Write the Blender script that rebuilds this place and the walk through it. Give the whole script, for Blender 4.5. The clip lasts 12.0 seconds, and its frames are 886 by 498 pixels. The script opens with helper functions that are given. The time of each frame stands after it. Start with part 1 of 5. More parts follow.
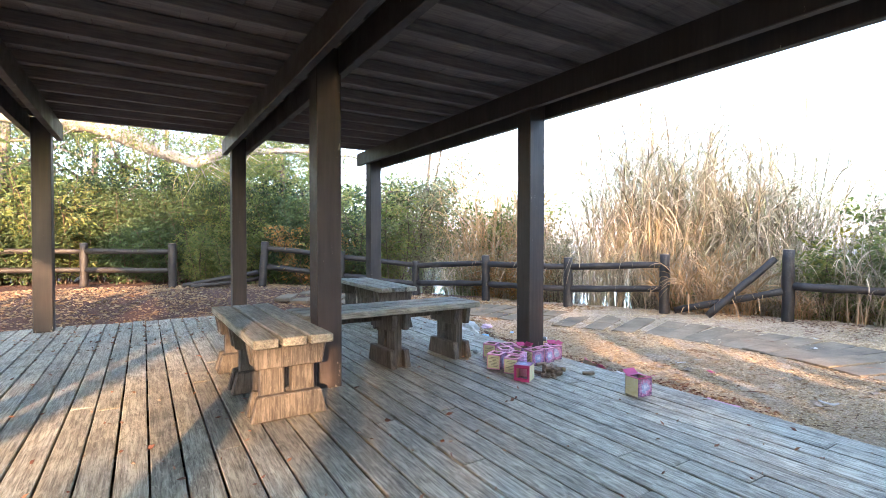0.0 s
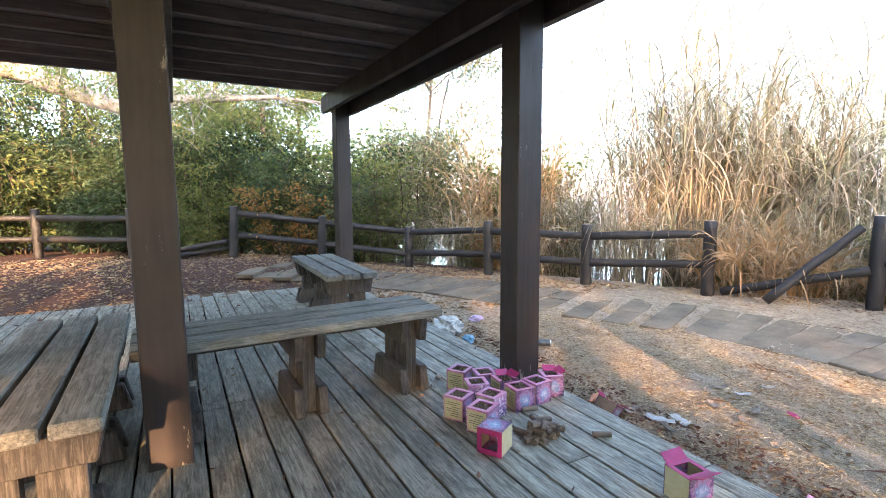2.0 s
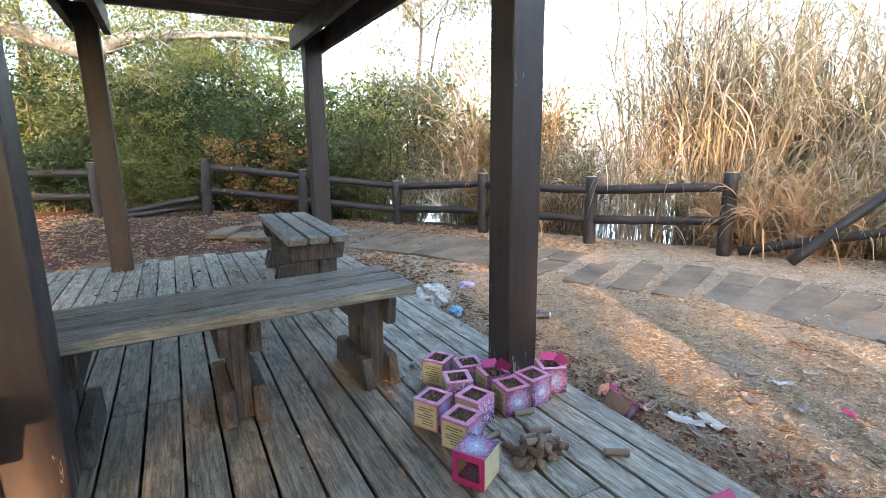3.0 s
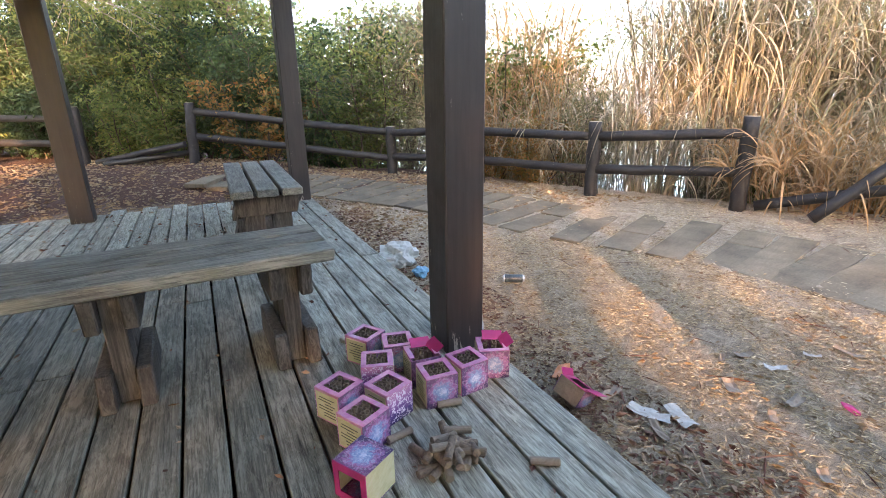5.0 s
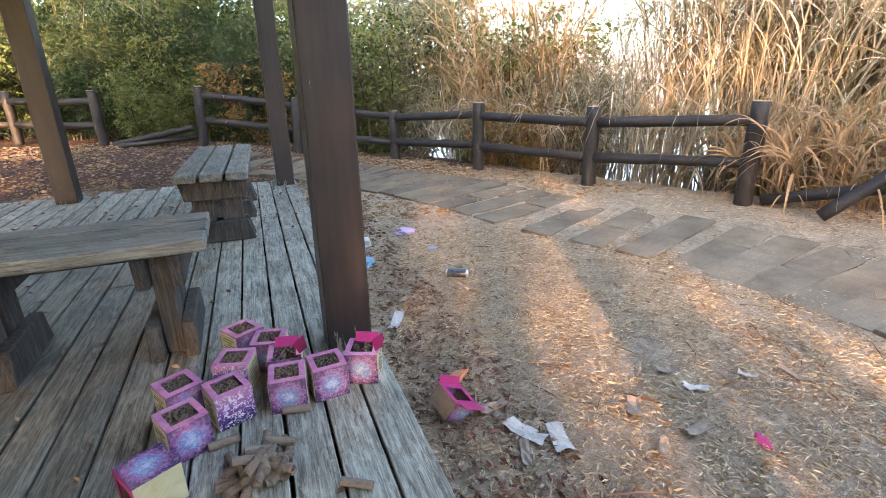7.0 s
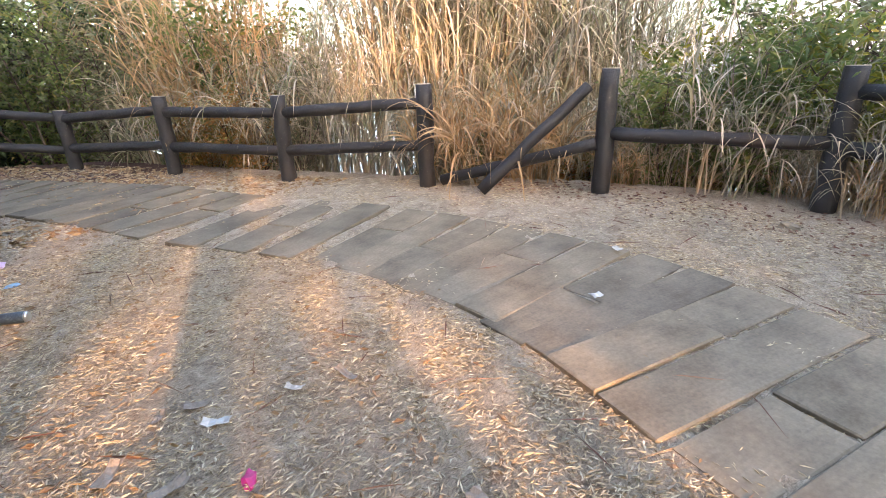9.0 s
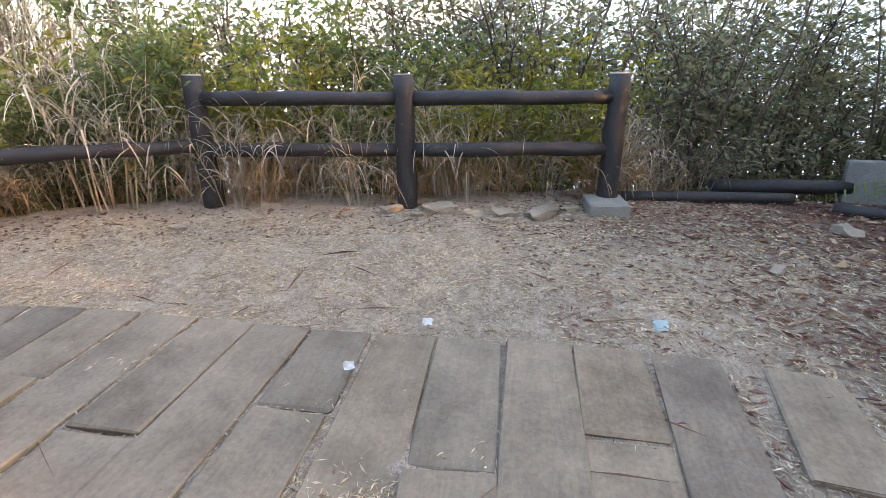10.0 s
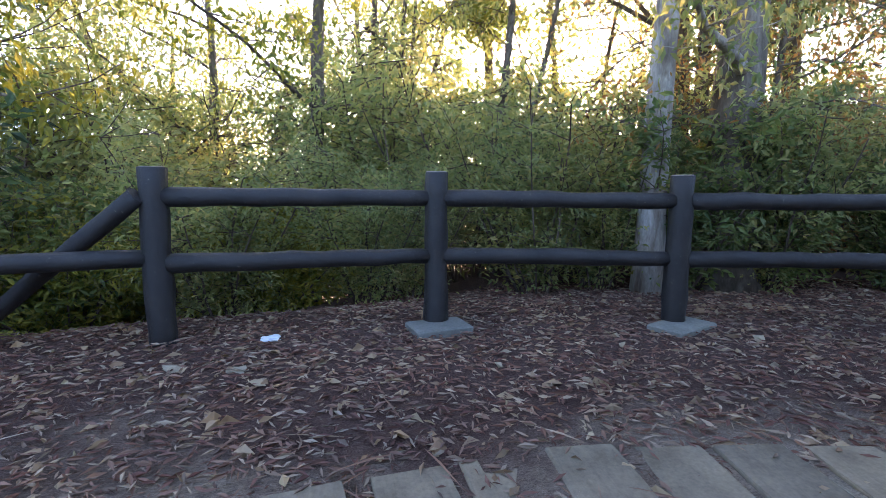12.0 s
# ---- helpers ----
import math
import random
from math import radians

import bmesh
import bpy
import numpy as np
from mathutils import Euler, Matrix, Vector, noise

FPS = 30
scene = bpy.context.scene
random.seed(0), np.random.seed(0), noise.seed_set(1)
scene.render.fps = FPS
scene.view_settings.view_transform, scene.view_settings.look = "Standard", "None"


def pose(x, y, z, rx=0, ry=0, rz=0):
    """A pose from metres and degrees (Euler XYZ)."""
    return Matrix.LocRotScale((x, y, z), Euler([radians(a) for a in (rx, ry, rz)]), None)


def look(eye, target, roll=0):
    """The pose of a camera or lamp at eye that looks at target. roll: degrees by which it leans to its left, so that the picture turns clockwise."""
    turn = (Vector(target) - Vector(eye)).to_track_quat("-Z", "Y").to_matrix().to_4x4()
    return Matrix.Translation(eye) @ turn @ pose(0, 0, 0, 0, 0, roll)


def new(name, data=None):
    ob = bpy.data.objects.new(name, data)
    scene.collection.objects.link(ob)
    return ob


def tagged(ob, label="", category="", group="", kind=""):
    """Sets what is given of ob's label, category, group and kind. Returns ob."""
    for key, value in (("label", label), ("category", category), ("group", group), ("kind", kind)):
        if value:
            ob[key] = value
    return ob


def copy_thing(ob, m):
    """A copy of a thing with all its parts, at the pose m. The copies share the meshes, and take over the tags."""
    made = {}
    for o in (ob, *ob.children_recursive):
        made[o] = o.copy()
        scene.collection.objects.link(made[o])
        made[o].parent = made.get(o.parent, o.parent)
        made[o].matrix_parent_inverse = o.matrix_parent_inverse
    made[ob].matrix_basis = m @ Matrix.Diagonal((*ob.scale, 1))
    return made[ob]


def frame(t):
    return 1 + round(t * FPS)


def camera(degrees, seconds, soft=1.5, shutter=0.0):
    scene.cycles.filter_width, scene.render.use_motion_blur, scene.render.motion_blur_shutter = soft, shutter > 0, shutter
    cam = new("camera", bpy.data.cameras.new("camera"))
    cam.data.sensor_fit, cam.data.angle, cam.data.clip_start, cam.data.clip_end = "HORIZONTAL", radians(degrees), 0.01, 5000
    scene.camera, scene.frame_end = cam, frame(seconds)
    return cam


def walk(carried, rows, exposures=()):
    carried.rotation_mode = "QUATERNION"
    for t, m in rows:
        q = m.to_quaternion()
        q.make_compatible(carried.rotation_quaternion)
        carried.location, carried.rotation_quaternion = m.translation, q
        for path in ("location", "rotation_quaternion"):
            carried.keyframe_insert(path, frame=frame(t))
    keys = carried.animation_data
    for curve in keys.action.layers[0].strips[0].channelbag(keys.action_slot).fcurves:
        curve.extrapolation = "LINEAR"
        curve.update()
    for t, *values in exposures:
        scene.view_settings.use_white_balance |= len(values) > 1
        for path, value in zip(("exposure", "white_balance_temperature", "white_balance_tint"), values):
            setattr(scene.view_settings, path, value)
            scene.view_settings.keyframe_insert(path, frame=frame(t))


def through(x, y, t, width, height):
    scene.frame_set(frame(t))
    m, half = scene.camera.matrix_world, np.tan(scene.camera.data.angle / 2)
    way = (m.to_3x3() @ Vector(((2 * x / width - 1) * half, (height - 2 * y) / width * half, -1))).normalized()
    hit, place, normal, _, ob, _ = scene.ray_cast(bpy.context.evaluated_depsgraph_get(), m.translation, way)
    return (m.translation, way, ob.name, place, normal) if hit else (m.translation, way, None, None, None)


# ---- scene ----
cam = camera(84.8, 12.0, 0.7)
METRES, EYE, TILT, LEAN, TURN = 10.42, 1.68, 0.0, 0.0, -32.1
PATH = [
    (0, (0.642, 0.347, 1.751), (1.692, 2.049, 1.711), 0.1),
    (0.5, (0.952, 0.694, 1.865), (1.96, 2.42, 1.803), -0.1),
    (1, (1.303, 1.032, 1.868), (2.288, 2.771, 1.793), -0.3),
    (1.5, (1.727, 1.287, 1.867), (2.697, 3.031, 1.743), -0.6),
    (2, (2.08, 1.566, 1.895), (3.037, 3.308, 1.672), -0.4),
    (2.5, (2.337, 1.873, 1.906), (3.283, 3.602, 1.564), -0.4),
    (2.6, (2.389, 1.918, 1.91), (3.335, 3.641, 1.544), -0.5),
    (3, (2.574, 2.152, 1.846), (3.518, 3.867, 1.436), -0.7),
    (3.2, (2.661, 2.306, 1.798), (3.615, 4.015, 1.385), -0.3),
    (4.8, (3.152, 2.448, 1.812), (3.988, 4.162, 1.21), -0.9),
    (5, (3.214, 2.336, 1.794), (4.054, 4.044, 1.18), -0.9),
    (5.5, (3.346, 2.183, 1.759), (4.212, 3.869, 1.121), -0.9),
    (6, (3.571, 2.253, 1.717), (4.426, 3.938, 1.061), -1.0),
    (6.5, (3.758, 2.273, 1.742), (4.495, 4.009, 1.076), -1.0),
    (6.7, (3.865, 2.229, 1.754), (4.534, 3.992, 1.087), -1.0),
    (8.5, (4.88, 2.139, 1.782), (5.646, 3.855, 1.097), -1.1),
    (9, (5.41, 1.825, 1.649), (6.693, 3.187, 0.944), -1.8),
    (9.5, (5.738, 1.361, 1.684), (7.48, 2.012, 0.947), -1.3),
    (10, (5.851, 0.827, 1.647), (7.704, 0.608, 0.93), -0.4),
    (10.5, (5.842, 0.339, 1.618), (7.453, -0.669, 0.994), 0.9),
    (11, (5.539, -0.126, 1.625), (6.618, -1.735, 1.128), 1.2),
    (11.5, (5.19, -0.639, 1.527), (5.526, -2.581, 1.186), 1.3),
    (12, (4.685, -1.016, 1.43), (4.206, -2.942, 1.184), 0.2),
]
walk(cam, [(t, look(eye, target, roll)) for t, eye, target, roll in PATH], [(0.0, 4.0, 6200, 10), (3.0, 3.75, 6600, 11), (5.5, 3.75, 6900, 13), (8.5, 3.75, 6900, 13), (9.5, 3.72, 6950, 15), (10.5, 3.8, 7500, 20), (12.0, 3.5, 6000, 18)])

# ---- world, sun ----
world = bpy.data.worlds.new("world")
scene.world = world
world.use_nodes = True
wn = world.node_tree
sky = wn.nodes.new("ShaderNodeTexSky")
sky.sky_type = "NISHITA"
sky.sun_disc = False
SUN_ELEVATION, SUN_TURN = 14.0, 202.0
sky.sun_elevation, sky.sun_rotation = radians(SUN_ELEVATION), radians(SUN_TURN)
sky.air_density, sky.dust_density, sky.ozone_density = 0.8, 2.0, 0.6
wn.nodes["Background"].inputs["Strength"].default_value = 0.15
wn.links.new(sky.outputs[0], wn.nodes["Background"].inputs["Color"])
sun = new("sun", bpy.data.lights.new("sun", "SUN"))
sun.data.energy, sun.data.angle, sun.data.color = 2.1, radians(0.8), (1.0, 0.58, 0.30)
sun_way = Vector((math.sin(radians(SUN_TURN)) * math.cos(radians(SUN_ELEVATION)), math.cos(radians(SUN_TURN)) * math.cos(radians(SUN_ELEVATION)), math.sin(radians(SUN_ELEVATION))))
sun.matrix_world = look(sun_way * 40, (0, 0, 0))


# ---- materials ----
class Mat:
    """A node material under construction."""

    def __init__(self, name, rough=0.8, metal=0.0, spec=0.5):
        self.m = bpy.data.materials.new(name)
        self.m.use_nodes = True
        self.t = self.m.node_tree
        self.b = self.t.nodes["Principled BSDF"]
        self.b.inputs["Roughness"].default_value = rough
        self.b.inputs["Metallic"].default_value = metal
        self.b.inputs["Specular IOR Level"].default_value = spec

    def node(self, kind, **values):
        n = self.t.nodes.new(kind)
        for key, value in values.items():
            n.inputs[key].default_value = value
        return n

    def link(self, a, b):
        self.t.links.new(a, b)

    def coords(self, scale=(1, 1, 1), spread=0.0, which="Object"):
        c = self.node("ShaderNodeTexCoord").outputs[which]
        if spread:
            info = self.node("ShaderNodeObjectInfo")
            mul = self.node("ShaderNodeMath")
            mul.operation = "MULTIPLY"
            mul.inputs[1].default_value = spread
            self.link(info.outputs["Random"], mul.inputs[0])
            add = self.node("ShaderNodeVectorMath")
            self.link(c, add.inputs[0])
            self.link(mul.outputs[0], add.inputs[1])
            c = add.outputs[0]
        mp = self.node("ShaderNodeMapping", Scale=scale)
        self.link(c, mp.inputs["Vector"])
        return mp.outputs[0]

    def noise(self, vec, scale, detail=5.0, rough=0.6, distort=0.0):
        n = self.node("ShaderNodeTexNoise", Scale=scale, Detail=detail, Roughness=rough, Distortion=distort)
        self.link(vec, n.inputs["Vector"])
        return n.outputs["Fac"]

    def ramp(self, fac, stops):
        n = self.node("ShaderNodeValToRGB")
        el = n.color_ramp.elements
        while len(el) < len(stops):
            el.new(0.5)
        for e, (p, c) in zip(el, stops):
            e.position, e.color = p, (*c, 1) if len(c) == 3 else c
        self.link(fac, n.inputs[0])
        return n.outputs[0]

    def mix(self, a, b, fac, how="MIX"):
        n = self.node("ShaderNodeMix")
        n.data_type, n.blend_type = "RGBA", how
        for sock, v in ((n.inputs[0], fac), (n.inputs[6], a), (n.inputs[7], b)):
            if isinstance(v, (int, float)):
                sock.default_value = v
            elif isinstance(v, tuple):
                sock.default_value = (*v, 1)
            else:
                self.link(v, sock)
        return n.outputs[2]

    def color(self, c):
        if isinstance(c, tuple):
            self.b.inputs["Base Color"].default_value = (*c, 1)
        else:
            self.link(c, self.b.inputs["Base Color"])
        return self

    def bump(self, fac, strength=0.4, distance=0.01):
        n = self.node("ShaderNodeBump", Strength=strength, Distance=distance)
        self.link(fac, n.inputs["Height"])
        self.link(n.outputs[0], self.b.inputs["Normal"])
        return self


def grey(v):
    return (v, v, v)


def wood(name, dark, mid, light, axis, rough=0.75, tint=None, grain=1.0):
    """Weathered boards: grain along one axis, stains across, a tone for each board."""
    m = Mat(name, rough, spec=0.35)
    s = [14.0 * grain] * 3
    s[axis] = 0.9 * grain
    v = m.coords(tuple(s), 37.0)
    fine = m.noise(v, 4.4, 12, 0.82, 0.6)
    broad = m.noise(m.coords((1, 1, 1), 11.0), 2.3, 6, 0.65)
    base = m.ramp(fine, [(0.36, dark), (0.5, mid), (0.63, light)])
    stains = m.ramp(broad, [(0.3, grey(0.45)), (0.5, grey(0.9)), (0.7, grey(1.15))])
    base = m.mix(base, stains, 0.85, "MULTIPLY")
    s2 = [48.0 * grain] * 3
    s2[axis] = 1.3 * grain
    streak = m.noise(m.coords(tuple(s2), 53.0), 2.4, 3, 0.6, 0.8)
    base = m.mix(base, m.ramp(streak, [(0.36, grey(0.42)), (0.47, grey(0.95)), (0.62, grey(1.25))]), 0.65, "MULTIPLY")
    s3 = [9.0] * 3
    s3[axis] = 2.2
    peel = m.ramp(m.noise(m.coords(tuple(s3), 71.0), 3.0, 8, 0.75, 0.5), [(0.53, grey(0)), (0.57, grey(1))])
    base = m.mix(base, light, m.mix(grey(0.0), grey(0.5), peel))
    info = m.node("ShaderNodeObjectInfo")
    tone = m.ramp(info.outputs["Random"], [(0.0, grey(0.82)), (0.5, grey(0.97)), (1.0, grey(1.12))])
    base = m.mix(base, tone, 1.0, "MULTIPLY")
    if tint:
        # trodden bare between the benches: the grey paint is gone and the brown wood shows, in ragged streaks
        place = m.node("ShaderNodeNewGeometry").outputs["Position"]
        apart = m.node("ShaderNodeVectorMath")
        apart.operation = "DISTANCE"
        flatten = m.node("ShaderNodeMapping", Scale=(0.72, 0.5, 0.0))
        m.link(place, flatten.inputs["Vector"])
        m.link(flatten.outputs[0], apart.inputs[0])
        apart.inputs[1].default_value = (2.15 * 0.72, 4.7 * 0.5, 0.0)
        ragged = m.mix(apart.outputs["Value"], m.noise(m.coords(tuple(s3), 61.0), 1.3, 8, 0.75), 0.35)
        worn = m.ramp(ragged, [(0.72, grey(0.62)), (0.98, grey(0.0))])
        base = m.mix(base, m.mix(base, tint, 1.0, "MULTIPLY"), worn)
        s4 = [7.0] * 3
        s4[axis] = 1.5
        bare = m.ramp(m.noise(m.coords(tuple(s4), 83.0), 2.8, 10, 0.8, 0.7), [(0.50, grey(0)), (0.55, grey(0.55))])
        base = m.mix(base, m.mix(base, (0.45, 0.41, 0.36), 1.0, "MULTIPLY"), bare)
    m.color(base)
    return m.bump(fine, 0.55, 0.006).m


DECK_WOOD = wood("deck_wood", (0.085, 0.08, 0.066), (0.335, 0.335, 0.28), (0.54, 0.54, 0.455), 1, 0.58, (0.36, 0.325, 0.285))
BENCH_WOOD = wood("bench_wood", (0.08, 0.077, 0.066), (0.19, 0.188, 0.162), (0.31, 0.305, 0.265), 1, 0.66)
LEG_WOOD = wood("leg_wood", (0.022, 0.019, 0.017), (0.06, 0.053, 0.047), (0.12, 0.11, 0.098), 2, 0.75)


def painted_timber():
    m = Mat("brown_painted_timber", 0.42, spec=0.5)
    v = m.coords((9, 9, 0.6), 23.0)
    fine = m.noise(v, 3.0, 8, 0.65, 0.3)
    broad = m.noise(m.coords((1, 1, 1), 9.0), 3.0, 6, 0.7)
    base = m.ramp(fine, [(0.3, (0.020, 0.015, 0.014)), (0.7, (0.042, 0.031, 0.029))])
    chips = m.ramp(m.noise(m.coords((5, 5, 1.6), 5.0), 2.6, 9, 0.75, 0.8), [(0.655, grey(0)), (0.67, grey(1))])
    base = m.mix(base, (0.28, 0.25, 0.21), chips)
    # paint peeled off the feet of the posts in upright strips
    sep = m.node("ShaderNodeSeparateXYZ")
    m.link(m.coords((1, 1, 1)), sep.inputs[0])
    foot = m.node("ShaderNodeMapRange")
    m.link(sep.outputs[2], foot.inputs[0])
    foot.inputs[1].default_value, foot.inputs[2].default_value = -0.8, -1.36
    strips = m.mix(m.noise(m.coords((11, 11, 1.5), 43.0), 1.5, 8, 0.7, 0.5), foot.outputs[0], 0.22)
    base = m.mix(base, (0.36, 0.32, 0.26), m.ramp(strips, [(0.645, grey(0)), (0.665, grey(1))]))
    m.color(base)
    m.link(m.ramp(broad, [(0.3, grey(0.36)), (0.7, grey(0.62))]), m.b.inputs["Roughness"])
    return m.bump(fine, 0.25, 0.004).m


POST_PAINT = painted_timber()


def roof_wood():
    m = Mat("dark_roof_timber", 0.7, spec=0.3)
    fine = m.noise(m.coords((1.0, 12, 12), 31.0), 3.0, 7, 0.7)
    m.color(m.ramp(fine, [(0.3, (0.09, 0.075, 0.076)), (0.7, (0.21, 0.175, 0.168))]))
    return m.bump(fine, 0.3, 0.005).m


ROOF_WOOD = roof_wood()


def log_bark():
    m = Mat("dark_log_fence", 0.58, spec=0.45)
    v = m.coords((1, 1, 1), 17.0)
    fine = m.noise(v, 26.0, 8, 0.75)
    broad = m.noise(v, 3.5, 5, 0.6)
    base = m.ramp(broad, [(0.3, (0.009, 0.008, 0.009)), (0.6, (0.021, 0.018, 0.018)), (0.8, (0.042, 0.034, 0.030))])
    specks = m.ramp(m.noise(v, 34.0, 4, 0.8), [(0.66, grey(0)), (0.72, grey(1))])
    base = m.mix(base, (0.22, 0.19, 0.155), specks)
    m.color(base)
    return m.bump(fine, 0.8, 0.012).m


LOG = log_bark()
LOG_END = Mat("pale_log_end", 0.85).color((0.3, 0.25, 0.19)).m


def concrete(name, lo, hi, streak=True):
    m = Mat(name, 0.86, spec=0.25)
    v = m.coords((1, 1, 1), 29.0)
    broad = m.noise(v, 2.6, 7, 0.65)
    fine = m.noise(v, 55.0, 6, 0.7)
    base = m.ramp(broad, [(0.28, lo), (0.72, hi)])
    base = m.mix(base, m.ramp(fine, [(0.3, grey(0.72)), (0.7, grey(1.2))]), 0.8, "MULTIPLY")
    h = fine
    if streak:
        g = m.noise(m.coords((0.9, 9, 1), 13.0), 2.2, 6, 0.6, 2.0)
        base = m.mix(base, m.ramp(g, [(0.35, grey(0.8)), (0.55, grey(1.03))]), 0.5, "MULTIPLY")
        h = g
    info = m.node("ShaderNodeObjectInfo")
    base = m.mix(base, m.ramp(info.outputs["Random"], [(0, (0.82, 0.8, 0.78)), (0.5, (1.0, 0.98, 0.94)), (1, (1.15, 1.08, 0.98))]), 1.0, "MULTIPLY")
    m.color(base)
    return m.bump(h, 0.3, 0.005).m


SLAB = concrete("wood_grain_concrete", (0.108, 0.09, 0.067), (0.245, 0.205, 0.155))
FOOTING = concrete("grey_concrete", (0.12, 0.122, 0.115), (0.24, 0.24, 0.22), False)


def earth():
    m = Mat("dry_straw_earth", 0.95, spec=0.1)
    v = m.coords((1, 1, 1))
    broad = m.noise(v, 0.5, 6, 0.6)
    mid = m.noise(v, 7.0, 8, 0.75, 0.7)
    straw = m.noise(m.coords((1, 2.6, 1)), 42.0, 6, 0.8, 1.5)
    base = m.ramp(mid, [(0.3, (0.26, 0.20, 0.15)), (0.5, (0.44, 0.36, 0.275)), (0.7, (0.60, 0.51, 0.40))])
    base = m.mix(base, m.ramp(straw, [(0.36, grey(0.38)), (0.5, grey(0.95)), (0.62, grey(1.4))]), 0.95, "MULTIPLY")
    # a red-brown leaf floor towards the woods in the south and north-west
    sep = m.node("ShaderNodeSeparateXYZ")
    m.link(v, sep.inputs[0])
    edge = m.node("ShaderNodeMath", )
    edge.operation = "MULTIPLY_ADD"
    m.link(broad, edge.inputs[0])
    edge.inputs[1].default_value = 6.0
    m.link(sep.outputs[1], edge.inputs[2])
    south = m.node("ShaderNodeMapRange")
    m.link(edge.outputs[0], south.inputs[0])
    south.inputs[1].default_value, south.inputs[2].default_value = 2.0, 0.0
    north = m.node("ShaderNodeMapRange")
    m.link(edge.outputs[0], north.inputs[0])
    north.inputs[1].default_value, north.inputs[2].default_value = 11.5, 13.0
    both = m.mix(south.outputs[0], north.outputs[0], 1.0, "ADD")
    leafy = m.ramp(straw, [(0.3, (0.04, 0.024, 0.022)), (0.5, (0.10, 0.06, 0.05)), (0.68, (0.21, 0.145, 0.118))])
    m.color(m.mix(base, leafy, both))
    return m.bump(straw, 0.9, 0.03).m


EARTH = earth()


def leafy(name, colours, rough=0.55, through=0.35, spec=0.35):
    """Leaves: a tone per leaf, light passing through."""
    m = Mat(name, rough, spec=spec)
    geo = m.node("ShaderNodeNewGeometry")
    n = len(colours) - 1
    base = m.ramp(geo.outputs["Random Per Island"], [(i / n, c) for i, c in enumerate(colours)])
    patch = m.noise(m.coords((1, 1, 1), 19.0), 1.1, 3)
    base = m.mix(base, m.ramp(patch, [(0.3, (0.75, 0.8, 0.8)), (0.7, (1.25, 1.18, 1.0))]), 1.0, "MULTIPLY")
    m.color(base)
    tr = m.node("ShaderNodeBsdfTranslucent")
    m.link(m.mix(base, (1.55, 1.55, 1.05), 1.0, "MULTIPLY"), tr.inputs["Color"])
    mx = m.node("ShaderNodeMixShader", Fac=through)
    m.link(m.b.outputs[0], mx.inputs[1])
    m.link(tr.outputs[0], mx.inputs[2])
    m.link(mx.outputs[0], m.t.nodes["Material Output"].inputs["Surface"])
    return m.m


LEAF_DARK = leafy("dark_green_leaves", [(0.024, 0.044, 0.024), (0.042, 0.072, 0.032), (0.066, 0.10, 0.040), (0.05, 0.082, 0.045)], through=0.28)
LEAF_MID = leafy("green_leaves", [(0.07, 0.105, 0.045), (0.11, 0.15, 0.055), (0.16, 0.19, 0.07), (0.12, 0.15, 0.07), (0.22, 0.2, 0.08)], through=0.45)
# paler copy of LEAF_MID: backlight and haze put into the colour
LEAF_BACKLIGHT = leafy("backlight_coloured_leaves", [(0.13, 0.165, 0.085), (0.21, 0.245, 0.12), (0.29, 0.30, 0.14), (0.23, 0.25, 0.14), (0.35, 0.30, 0.14)], through=0.6)
LEAF_YELLOW = leafy("yellow_green_leaves", [(0.10, 0.13, 0.035), (0.18, 0.19, 0.04), (0.28, 0.25, 0.05), (0.13, 0.15, 0.05)], through=0.5)
LEAF_GREY = leafy("grey_green_leaves", [(0.10, 0.12, 0.08), (0.15, 0.165, 0.11), (0.2, 0.2, 0.14), (0.16, 0.13, 0.10)], through=0.35)
LEAF_RUST = leafy("rusty_leaves", [(0.25, 0.12, 0.05), (0.33, 0.18, 0.07), (0.2, 0.15, 0.06), (0.13, 0.13, 0.05)], through=0.35)
REED = leafy("dry_reed_blades", [(0.20, 0.165, 0.14), (0.40, 0.335, 0.28), (0.54, 0.47, 0.41), (0.31, 0.26, 0.24), (0.27, 0.27, 0.17), (0.13, 0.10, 0.09)], 0.6, 0.3)
REED_ORANGE = leafy("orange_reed_blades", [(0.34, 0.215, 0.13), (0.42, 0.275, 0.165), (0.38, 0.27, 0.185), (0.27, 0.18, 0.115)], 0.6, 0.3)
FROND = leafy("palm_fronds", [(0.05, 0.085, 0.03), (0.09, 0.13, 0.04), (0.14, 0.17, 0.06), (0.2, 0.17, 0.08)], 0.45, 0.3)
LITTER = leafy("fallen_leaves", [(0.105, 0.048, 0.042), (0.17, 0.085, 0.072), (0.245, 0.15, 0.12), (0.14, 0.075, 0.062), (0.38, 0.295, 0.235), (0.075, 0.042, 0.037)], 0.75, 0.1, 0.2)
LITTER_PALE = leafy("pale_fallen_leaves", [(0.24, 0.16, 0.11), (0.34, 0.25, 0.17), (0.20, 0.12, 0.08), (0.38, 0.31, 0.23)], 0.75, 0.1, 0.2)
STRAW = leafy("dry_straw", [(0.18, 0.13, 0.09), (0.43, 0.345, 0.25), (0.58, 0.485, 0.37), (0.68, 0.60, 0.49), (0.25, 0.18, 0.13), (0.51, 0.41, 0.30)], 0.8, 0.05, 0.15)


